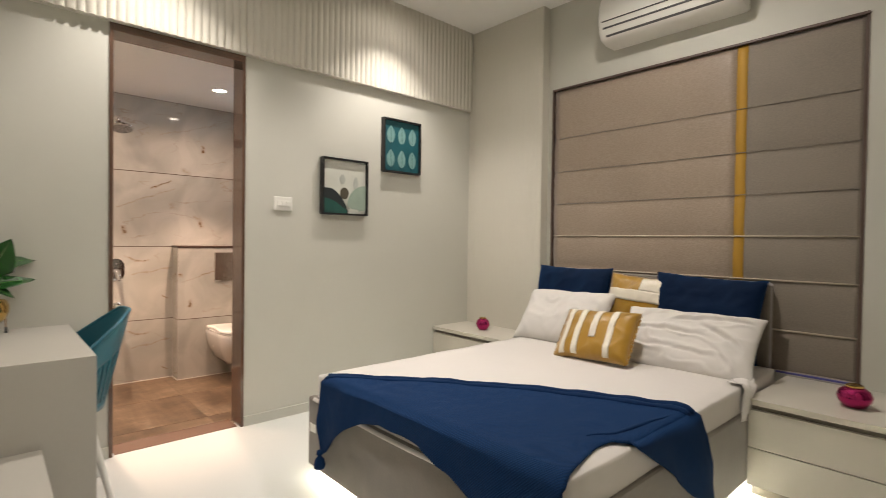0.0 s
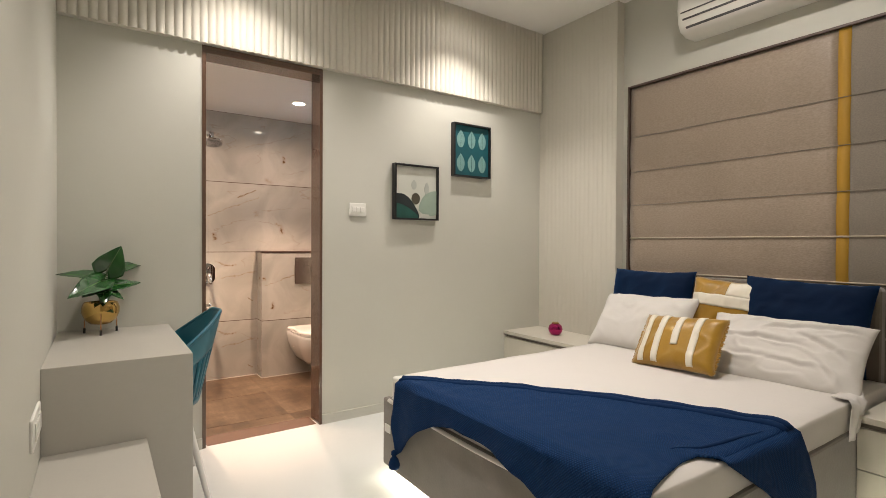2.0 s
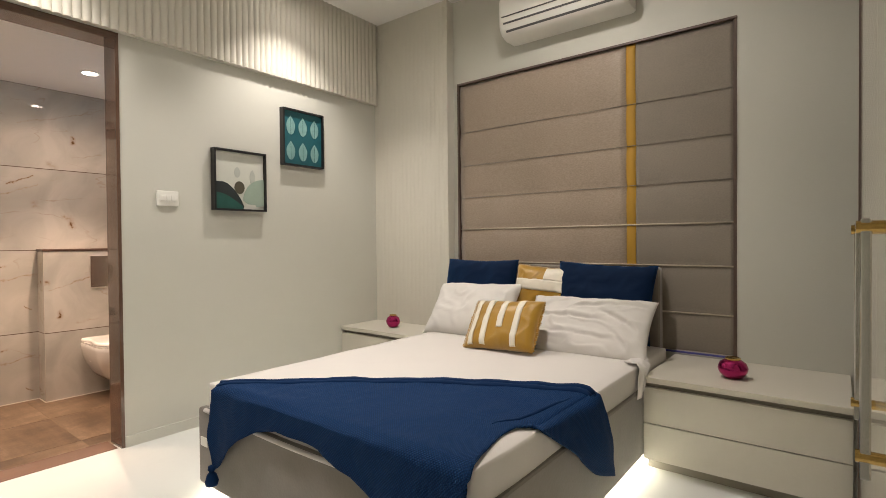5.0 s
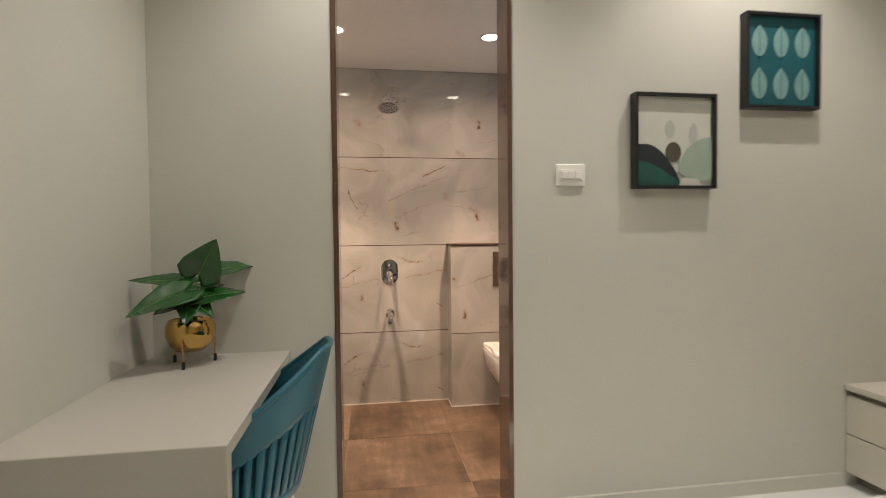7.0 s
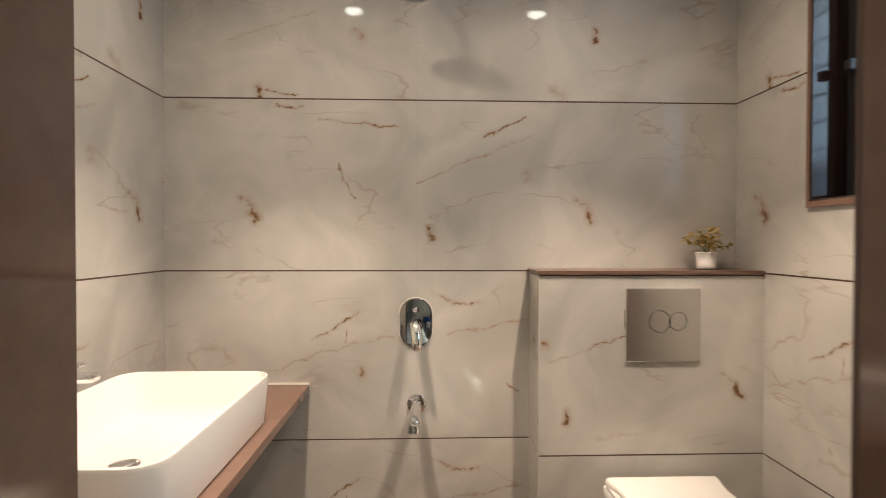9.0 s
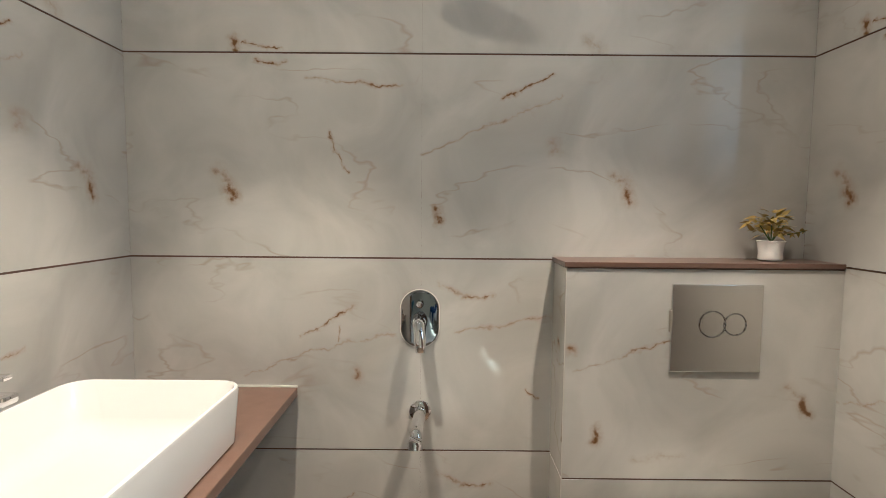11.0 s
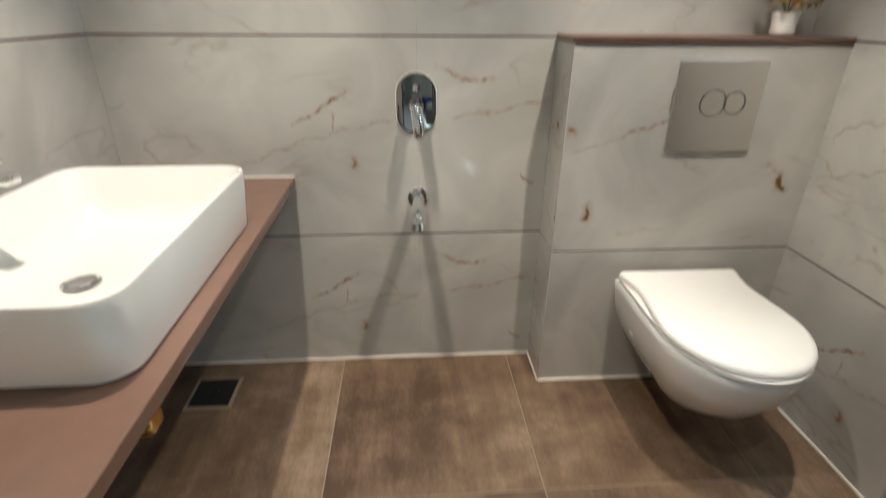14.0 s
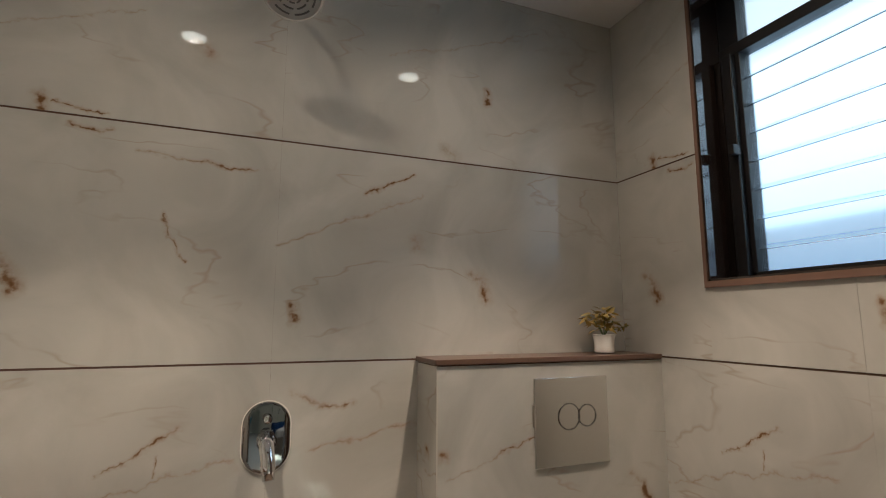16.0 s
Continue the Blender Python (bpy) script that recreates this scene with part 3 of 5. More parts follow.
WIN_Y0, WIN_Y1, WIN_Z0, WIN_Z1 = 4.22, 4.88, 1.32, 2.26
structure("bath_wall_east", boxes((BX1 + 0.002, BX1 + 0.22, BY0, WIN_Y0, 0, BATH_Z), (BX1 + 0.002, BX1 + 0.22, WIN_Y1, BY1 + 0.002, 0, BATH_Z), (BX1 + 0.002, BX1 + 0.22, WIN_Y0, WIN_Y1, 0, WIN_Z0), (BX1 + 0.002, BX1 + 0.22, WIN_Y0, WIN_Y1, WIN_Z1, BATH_Z)), GROUT, "bathroom window wall clad in marble-look tiles", "wall")
east = bpy.data.objects["bath_wall_east"]
ledge = structure("cistern_ledge", boxes((LX + 0.002, BX1 + 0.002, LY + 0.002, BY1 + 0.002, 0, LZ - 0.018)), GROUT, "boxed-out tiled cistern wall behind the toilet", "ledge wall")
part("corner_bead", boxes((LX - 0.0012, LX + 0.0016, LY - 0.0012, LY + 0.0016, 0.006, LZ - 0.0185)), LAM, ledge, "thin pale corner joint")
part("ledge_top", boxes((LX - 0.006, BX1 - 0.001, LY - 0.006, BY1 - 0.001, LZ - 0.0175, LZ - 0.003), bevel=0.002), LEDGETOP, ledge, "brown stone ledge top")

JOINT = 0.0026


def tile(parent, m, u0, u1, v0, v1, material, t=0.010):
    """One wall tile in its own frame: u along the wall, v up, face towards -y."""
    ob = part("tile", box(bmesh.new(), u0 + 0.0001, u1 - 0.0001, 0, t, v0 + JOINT, v1 - JOINT), material, parent)
    ob.matrix_basis = m
    return ob


ROWS = [(0.0, 0.502, MARBLE_B, -0.09), (0.502, 1.108, MARBLE_B, 0.51), (1.108, 1.718, MARBLE_A, 1.11), (1.718, BATH_Z, MARBLE_C, 1.71)]
for z0, z1, mt, base in ROWS:
    for ref, a, b in ((1.49, BX0, 1.49), (1.49, 1.49, BX1)):
        tile(north, pose(ref, BY1, base), a - ref, b - ref, z0 - base, z1 - base, mt)
    # basin wall: faces +x
    mw = pose(BX0, 4.45, base, 0, 0, 90)
    for a, b in ((BY0, 4.45), (4.45, BY1)):
        tile(west, mw, a - 4.45, b - 4.45, z0 - base, z1 - base, mt)
# window wall: faces -x
for z0, z1, mt, base in ROWS:
    me_ = pose(BX1, 4.5, base, 0, 0, -90)
    spans = ((BY0, 4.5), (4.5, BY1))
    for a, b in spans:
        u0, u1 = 4.5 - b, 4.5 - a
        cuts = []
        if z1 > WIN_Z0 and b > WIN_Y0 and a < WIN_Y1:
            lo, hi = max(a, WIN_Y0), min(b, WIN_Y1)
            if z0 < WIN_Z0:
                cuts.append((lo, hi, z0, WIN_Z0))
            if z1 > WIN_Z1:
                cuts.append((lo, hi, WIN_Z1, z1))
            if a < lo:
                cuts.append((a, lo, z0, z1))
            if hi < b:
                cuts.append((hi, b, z0, z1))
            for ya, yb, za, zb in cuts:
                j = JOINT
                bm = box(bmesh.new(), 4.5 - yb + (0.0003 if yb in (a, b) else 0), 4.5 - ya - (0.0003 if ya in (a, b) else 0), 0, 0.010, za - base + (j if za == z0 else 0), zb - base - (j if zb == z1 else 0))
                part("tile", bm, mt, east).matrix_basis = me_
        else:
            tile(east, me_, u0, u1, z0 - base, z1 - base, mt)
# ledge front and side
for z0, z1, mt, base in ((0.0, 0.502, MARBLE_B, -0.09), (0.502, LZ - 0.018, MARBLE_L, 0.51)):
    tile(ledge, pose(1.49, LY, base), LX - 1.49 + 0.0, BX1 - 1.49, z0 - base, z1 - base, mt)
    tile(ledge, pose(LX, LY + 0.5, base, 0, 0, -90), 0.5 - (BY1 - LY), 0.4998, z0 - base, z1 - base, mt)

bfloor = structure("bath_floor", boxes((BX0 - 0.15, BX1 + 0.1, BY0 - 0.05, BY1 + 0.05, -0.10, -0.0015)), FLOORGROUT, "brown rustic tile bathroom floor", "floor")
xs, ys = [BX0 - 0.01, 1.21, 1.81, 2.42, BX1 + 0.01], [BY0 - 0.0, 4.03, 4.63, BY1 + 0.01]
for i in range(4):
    for j in range(3):
        part("tile", box(bmesh.new(), xs[i] + 0.0018, xs[i + 1] - 0.0018, ys[j] + 0.0018, ys[j + 1] - 0.0018, -0.012, 0.0), FLOORTILE, bfloor)
structure("sealant", boxes((BX0, LX, BY1 - 0.006, BY1, 0, 0.006), (LX, BX1, LY - 0.006, LY, 0, 0.006), (BX1 - 0.006, BX1, BY0, LY, 0, 0.006), (BX0, BX0 + 0.006, BY0, BY1, 0, 0.006), (LX - 0.005, LX, LY, BY1, 0, 0.006)), WHITEGROUT, "white sealant line round the bathroom floor", "sealant")

# bathroom window: stone reveal, black frame, glass louvres
win = structure("window_1", boxes((BX1 - 0.004, BX1 + 0.22, WIN_Y0, WIN_Y1, WIN_Z0 - 0.0, WIN_Z0 + 0.018), (BX1 - 0.004, BX1 + 0.22, WIN_Y1 - 0.014, WIN_Y1, WIN_Z0, WIN_Z1), (BX1 - 0.004, BX1 + 0.22, WIN_Y0, WIN_Y0 + 0.014, WIN_Z0, WIN_Z1), (BX1 - 0.004, BX1 + 0.22, WIN_Y0, WIN_Y1, WIN_Z1 - 0.014, WIN_Z1)), REVEAL, "black aluminium louvred bathroom window in a brown stone reveal", "window")
part("sill_trim", boxes((BX1 - 0.008, BX1 + 0.006, WIN_Y0, WIN_Y1 + 0.004, WIN_Z0 - 0.006, WIN_Z0 + 0.012), (BX1 - 0.008, BX1 + 0.006, WIN_Y1 - 0.008, WIN_Y1 + 0.004, WIN_Z0 + 0.012, WIN_Z1)), BROWNTOP, win, "brown stone edge trim")
FX0, FX1 = BX1 + 0.105, BX1 + 0.155
wy0, wy1, wz0, wz1 = WIN_Y0 + 0.014, WIN_Y1 - 0.014, WIN_Z0 + 0.018, WIN_Z1 - 0.014
part("window_frame", boxes((FX0, FX1, wy0, wy0 + 0.045, wz0, wz1), (FX0, FX1, wy1 - 0.065, wy1, wz0, wz1), (FX0, FX1, wy0, wy1, wz0, wz0 + 0.02), (FX0, FX1, wy0, wy1, wz1 - 0.03, wz1), bevel=0.002), ALU, win, "black aluminium frame")
part("transom", boxes((FX0 - 0.004, FX1, wy0, wy1, 2.02, 2.055), bevel=0.002), ALU, win)
part("louvre_channel", boxes((FX0 - 0.022, FX0 - 0.001, wy1 - 0.052, wy1 - 0.022, wz0, 2.02), bevel=0.002), ALU, win)
part("louvre_lever", boxes((FX0 - 0.05, FX0 - 0.02, wy1 - 0.06, wy1 - 0.04, 1.70, 1.73), bevel=0.003), ALU, win)

GLASS = bpy.data.materials.new("frosted_glass")
GLASS.use_nodes = True
gb = GLASS.node_tree.nodes["Principled BSDF"]
gb.inputs["Base Color"].default_value = (0.90, 0.95, 1.0, 1)
gb.inputs["Transmission Weight"].default_value = 1.0
gb.inputs["Roughness"].default_value = 0.25
gb.inputs["IOR"].default_value = 1.45
me = mesh_of("louvre_blade", box(bmesh.new(), -0.003, 0.003, wy0 + 0.04, wy1 - 0.04, -0.052, 0.052), GLASS)
for i in range(8):
    f = new("louvre_blade", me)
    f.parent = win
    f.visible_shadow = False
    f.matrix_basis = pose(FX0 + 0.025, 0, 1.385 + i * 0.086, 0, 14, 0)
f = part("pane", box(bmesh.new(), FX0 + 0.02, FX0 + 0.026, wy0 + 0.04, wy1 - 0.04, 2.05, wz1 - 0.03), GLASS, win)
f.visible_shadow = False
structure("backdrop", boxes((BX1 + 0.75, BX1 + 0.77, 3.95, 6.8, -0.4, 5.0)), SKYGLOW, "pale blue daylight sky outside the bathroom window", "sky")

# ---- lamps ----


def downlight(x, y, z, glowing):
    lamp = thing("downlight", "small round white recessed ceiling downlight", "downlight", (x, y, z), group="ceiling downlights")
    part("trim_ring", lathe([(0.046, -0.004), (0.052, -0.006), (0.056, -0.004), (0.056, 0.0), (0.046, 0.0)], 32), PLASTIC, lamp, smooth=40)
    part("lens", lathe([(0.044, -0.0045), (0.044, 0.0)], 32), glowing, lamp, "glowing lamp lens")


for lx, ly in BED_LAMPS:
    downlight(lx, ly, BED_Z, BULB)
for lx, ly in BATH_LAMPS:
    downlight(lx, ly, BATH_Z, BULBBATH)


# ---- window blind over the bed ----
def roman_blind():
    bx = X1 + 0.012
    blind = thing("roman_blind", "taupe roman blind with mustard stripe, fully lowered over the window", "blind", (bx, WY0, WZ0))
    h, stripe = WZ1 - WZ0, 0.567
    folds = [0.0, 0.237, 0.512, 0.758, 1.0, 1.246, 1.502, h]
    for name, y0, y1, mt, dx, lab in (("fabric_panel", 0.012, stripe - 0.028, BLINDB, 0.0, "plain taupe cloth panel"), ("fabric_panel", stripe + 0.028, WY1 - WY0 - 0.012, BLINDA, 0.0, "shimmering bronze-taupe cloth panel"), ("stripe", stripe - 0.028, stripe + 0.028, MUSTARD, -0.002, "mustard tape stripe")):
        bm = bmesh.new()
        zs = []
        for a, b in zip(folds, folds[1:]):
            zs += [(a + (b - a) * k / 8, 0.010 * math.sin(math.pi * k / 8) ** 0.6) for k in range(8)]
        zs.append((h, 0.0))
        ny = 2 if name == "stripe" else 24
        rows = []
        for z, bulge in zs:
            rows.append([bm.verts.new((dx - bulge + 0.004 * noise.noise((y0 + (y1 - y0) * k / ny) * Vector((3, 0, 0)) + Vector((0, 0, z * 4))), y0 + (y1 - y0) * k / ny, z)) for k in range(ny + 1)])
        for a, b in zip(rows, rows[1:]):
            for k in range(ny):
                bm.faces.new((a[k], a[k + 1], b[k + 1], b[k]))
        ob = part(name, bm, mt, blind, lab, smooth=0)
        ob.modifiers.new("thickness", "SOLIDIFY").thickness = 0.003
    for i, z in enumerate(folds[1:-1]):
        part("seam_piping", tube([(-0.006, 0.012, z), (-0.006, WY1 - WY0 - 0.012, z)], 0.005 if i < 3 else 0.0025, 8), PIPING if i < 3 else BLINDB, blind, "raised seam piping", smooth=0)
    part("bottom_bar", boxes((-0.004, 0.01, 0.012, WY1 - WY0 - 0.012, -0.0, 0.018), bevel=0.003), PIPING, blind)


roman_blind()
wf = structure("window_2", boxes((X1 - 0.012, X1 + 0.05, WY1 - 0.008, WY1 + 0.006, WZ0, WZ1), (X1 - 0.004, X1 + 0.05, WY0 - 0.004, WY0 + 0.012, WZ0, WZ1), (X1 - 0.012, X1 + 0.05, WY0 - 0.006, WY1 + 0.006, WZ1 - 0.004, WZ1 + 0.009)), BLINDBROWN, "dark brown framed bedroom window behind the blind", "window")
part("pane", boxes((X1 + 0.17, X1 + 0.18, WY0, WY1, WZ0, WZ1)), ALU, wf)
part("bottom_track", boxes((X1 - 0.004, X1 + 0.006, WY0 + 0.02, 1.38, WZ0 + 0.002, WZ0 + 0.012)), mat("blue_track", (0.10, 0.10, 0.35), 0.4), wf, "thin violet-blue track edge")


def air_conditioner():
    """Body depth along -x from the wall."""
    ac = thing("air_conditioner", "white split air conditioner mounted above the blind", "air conditioner", (X1, 1.52, 2.537))
    prof = [(0.0, 0.0), (-0.10, -0.002), (-0.165, 0.022), (-0.195, 0.07), (-0.205, 0.16), (-0.20, 0.25), (-0.18, 0.295), (0.0, 0.30)]
    bm = bmesh.new()
    w = 0.86
    ends = []
    for y, s in ((0, 0.93), (0.012, 0.985), (0.03, 1.0), (w - 0.03, 1.0), (w - 0.012, 0.985), (w, 0.93)):
        ends.append([bm.verts.new((x * s, y, 0.15 + (z - 0.15) * s)) for x, z in prof])
    for a, b in zip(ends, ends[1:]):
        for k in range(len(prof)):
            q = (k + 1) % len(prof)
            bm.faces.new((a[k], a[q], b[q], b[k]))
    bm.faces.new(ends[0])
    bm.faces.new(ends[-1][::-1])
    part("body", bm, PLASTIC, ac, smooth=40)
    part("vent_gap", boxes((-0.2015, -0.185, 0.04, w - 0.04, 0.082, 0.093), bevel=0.001), GREYP, ac, "dark seam over the louvre")
    lv = part("louvre", boxes((-0.02, 0.0, 0.05, w - 0.05, -0.005, 0.006), bevel=0.002), PLASTIC, ac)
    lv.matrix_basis = pose(-0.17, 0, 0.045, 0, 50, 0)
    part("panel_line", boxes((-0.2075, -0.20, 0.03, w - 0.03, 0.128, 0.134)), GREYP, ac)
    ln = part("panel_line", boxes((-0.004, 0.01, 0.05, w - 0.05, -0.002, 0.002)), GREYP, ac)
    ln.matrix_basis = pose(-0.178, 0, 0.042, 0, 50, 0)
    part("badge", boxes((-0.2085, -0.204, 0.07, 0.14, 0.20, 0.215), bevel=0.001), STEEL, ac)


air_conditioner()


# ---- the bed ----
BXF, BXH = 1.912, 3.885
BYR, BYL = 1.305, 2.82
bed = thing("bed", "low upholstered taupe suede bed with lit underside", "bed", (0, 0, 0))
part("base", boxes((2.10, BXH - 0.1, BYR + 0.14, BYL - 0.14, 0.0, 0.09)), LAMDARK, bed, "recessed dark plinth")
part("foot_panel", boxes((BXF, BXF + 0.045, BYR, BYL, 0.07, 0.41), bevel=0.012), SUEDE, bed)
part("side_panel", boxes((BXF + 0.046, BXH, BYR, BYR + 0.045, 0.07, 0.41), bevel=0.012), SUEDE, bed)
part("side_panel", boxes((BXF + 0.046, BXH, BYL - 0.045, BYL, 0.07, 0.41), bevel=0.012), SUEDE, bed)
part("platform", boxes((BXF + 0.046, BXH, BYR + 0.046, BYL - 0.046, 0.10, 0.36)), LAM, bed)
part("headboard", boxes((BXH, BXH + 0.09, 1.36, BYL - 0.02, 0.02, 0.985), bevel=0.02), SUEDE, bed, "padded taupe headboard")
z = 0.07
part("led_strip", boxes((BXF + 0.05, BXF + 0.06, BYR + 0.06, BYL - 0.06, z + 0.004, z + 0.012)), LEDGLOW, bed, "warm white light strip")
part("led_strip", boxes((BXF + 0.08, BXH - 0.2, BYR + 0.05, BYR + 0.06, z + 0.004, z + 0.012)), LEDGLOW, bed, "warm white light strip")
part("led_strip", boxes((BXF + 0.08, BXH - 0.2, BYL - 0.06, BYL - 0.05, z + 0.004, z + 0.012)), LEDGLOW, bed, "warm white light strip")
part("care_tag", boxes((BXF - 0.004, BXF - 0.001, BYL - 0.085, BYL - 0.03, 0.245, 0.285)), PLASTIC, bed, "white maker's tag")

MZ = 0.53


def soft_slab(x0, x1, y0, y1, z0, z1, r, nx=40, ny=34, ripple=0.004, seed=0.0):
    """A rounded slab with gentle dents, for mattresses."""
    bm = box(bmesh.new(), x0, x1, y0, y1, z0, z1)
    bmesh.ops.subdivide_edges(bm, edges=list(bm.edges), cuts=18, use_grid_fill=True)
    c, hx = Vector(((x0 + x1) / 2, (y0 + y1) / 2, (z0 + z1) / 2)), Vector(((x1 - x0) / 2, (y1 - y0) / 2, (z1 - z0) / 2))
    for v in bm.verts:
        d = v.co - c
        q = Vector([max(-(hx[k] - r), min(hx[k] - r, d[k])) for k in range(3)])
        o = d - q
        if o.length > 1e-6:
            v.co = c + q + o.normalized() * min(o.length, r)
        p = v.co * 5 + Vector((seed, 0, 0))
        v.co += Vector((noise.noise(p), noise.noise(p + Vector((9, 0, 0))), noise.noise(p + Vector((0, 9, 0))))) * ripple
    return bm


mattress = thing("mattress", "mattress under a white fitted cotton sheet", "mattress", (0, 0, 0))
part("mattress_body", soft_slab(BXF + 0.018, BXH - 0.005, BYR + 0.012, BYL - 0.055, 0.365, MZ, 0.020), SHEET, mattress, smooth=0)
part("sheet_hem", tube(curve_points([(BXF + 0.004, BYL - 0.06, 0.405), (BXF + 0.002, 2.2, 0.395), (BXF + 0.004, 1.7, 0.40), (BXF + 0.003, BYR + 0.05, 0.402)], 6), 0.010, 8), SHEET, mattress, smooth=0)


def pillow_point(a, b, sgn, w, h, d, dent, seed, pinch=0.35, creases=()):
    """A point of a stuffed cushion's skin; a and b run from -1 to 1."""
    edge = max(0.0, (1 - a ** 6) * (1 - b ** 6))
    t = d / 2 * edge ** 0.6 * (0.72 + 0.28 * (1 - a * a) * (1 - b * b))
    pull = 1 - pinch * 0.16 * (1 - a * a) * abs(b) ** 3
    pull2 = 1 - pinch * 0.16 * (1 - b * b) * abs(a) ** 3
    p = Vector((a * w / 2 * pull2, 0, b * h / 2 * pull))
    n1 = noise.noise(Vector((p.x * 7 + seed, p.z * 7, seed + sgn)))
    n2 = noise.noise(Vector((p.x * 13 - p.z * 9 + seed, p.z * 6 + p.x * 5, 3 + seed)))
    n3 = 1 - 2 * abs(noise.noise(Vector((p.x * 6 + p.z * 5 + seed, p.z * 9 - p.x * 4, seed * 2))))
    p.y = sgn * (t + (n1 * dent + n2 * dent * 0.35 + max(0.0, n3 - 0.62) * dent * 1.3) * edge ** 0.5)
    p.z += 0.005 * n2
    for a1, b1, a2, b2, deep in creases:
        s = Vector(((a2 - a1) * w / 2, (b2 - b1) * h / 2))
        q = Vector(((a - a1) * w / 2, (b - b1) * h / 2))
        f = q.dot(s) / s.dot(s)
        if sgn < 0 and -0.1 < f < 1.1:
            g = (q.x * s.y - q.y * s.x) / s.length + 0.012 * math.sin(3.0 * f)
            fade = max(0.0, math.sin(math.pi * (f + 0.1) / 1.2))
            p.y -= deep * fade * (math.exp(-((g + 0.014) / 0.016) ** 2) - 1.1 * math.exp(-((g - 0.008) / 0.010) ** 2))
    return p


def pillow_mesh(w, h, d, nu=44, nv=32, dent=0.012, seed=0.0, creases=()):
    bm = bmesh.new()
    for sgn in (-1, 1):
        grid = [[bm.verts.new(pillow_point(2 * i / nu - 1, 2 * j / nv - 1, sgn, w, h, d, dent, seed, 0.35, creases)) for j in range(nv + 1)] for i in range(nu + 1)]
        for i in range(nu):
            for j in range(nv):
                bm.faces.new((grid[i][j], grid[i + 1][j], grid[i + 1][j + 1], grid[i][j + 1]))
    bmesh.ops.remove_doubles(bm, verts=bm.verts, dist=0.0015)
    return bm


def place_pillow(name, label, cat, w, h, d, mt, centre, lean, yaw, roll=0.0, seed=0.0, dent=0.012, creases=()):
    th = thing(name, label, cat)
    th.matrix_world = pose(*centre, 0, 0, yaw) @ pose(0, 0, 0, lean, 0, 0) @ pose(0, 0, 0, 0, roll, 0)
    part("cover", pillow_mesh(w, h, d, 88 if creases else 44, 64 if creases else 32, dent, seed, creases), mt, th, smooth=0)
    return th


# pillows lean on the headboard: their faces look towards the foot (-x), so yaw -90
place_pillow("velvet_cushion", "navy blue velvet cushion against the headboard", "cushion", 0.60, 0.46, 0.15, VELVETB, (3.80, 2.565, 0.795), -14, -90, 0, 1.0)
place_pillow("velvet_cushion", "large navy blue velvet cushion against the headboard", "cushion", 0.61, 0.46, 0.16, VELVETB, (3.79, 1.665, 0.783), -15, -90, 2, 4.0)
mid = place_pillow("printed_cushion", "mustard and cream colour-block cushion between navy cushions", "cushion", 0.42, 0.42, 0.13, SATIN, (3.79, 2.065, 0.78), -14, -90, 3, 7.0)
place_pillow("bed_pillow", "white cotton pillow leaning on the navy cushion", "pillow", 0.66, 0.42, 0.16, PILLOW, (3.62, 2.50, 0.685), -38, -90, -2, 11.0, 0.018)
rumpled = place_pillow("bed_pillow", "rumpled white cotton pillow with loose case end", "pillow", 0.73, 0.43, 0.15, PILLOW, (3.56, 1.675, 0.65), -46, -86, 0, 15.0, 0.016,
                       ((-0.25, 0.36, 0.25, 0.60, 0.014), (0.20, 0.60, 0.92, 0.66, 0.012), (-0.72, 0.12, 0.34, 0.05, 0.010), (0.27, 0.36, 0.82, -0.12, 0.014), (-0.5, -0.35, 0.5, -0.5, 0.008), (0.45, -0.2, 0.75, -0.8, 0.010)))


def case_end():
    """The empty end of the pillow case, hanging over the mattress edge."""
    bm = bmesh.new()
    grid = []
    for i in range(15):
        u = i / 14
        row = []
        for j in range(12):
            v = j / 11
            fold = 0.009 * math.sin(u * 13 + v * 2) * min(1, v * 3 + 0.3)
            x = 3.33 + 0.20 * u * (1 - 0.62 * v) - 0.05 * v
            if v < 0.3:
                row.append(bm.verts.new((x, BYR + 0.075 - 0.075 * v / 0.3, MZ + 0.012 + fold * 0.7)))
            else:
                row.append(bm.verts.new((x, BYR - 0.014 + fold, MZ + 0.004 - 0.20 * (v - 0.3) * (1.1 - 0.35 * u))))
        grid.append(row)
    for i in range(14):
        for j in range(11):
            bm.faces.new((grid[i][j], grid[i + 1][j], grid[i + 1][j + 1], grid[i][j + 1]))
    ob = part("case_end", bm, PILLOW, rumpled, "loose hanging pillow case end", smooth=0)
    ob.matrix_basis = rumpled.matrix_world.inverted()
    ob.modifiers.new("thickness", "SOLIDIFY").thickness = 0.003


case_end()
striped = place_pillow("striped_cushion", "gold satin cushion with cream stripes", "cushion", 0.46, 0.32, 0.13, SATIN, (3.29, 2.05, 0.665), -36, -92, -4, 21.0, 0.010)


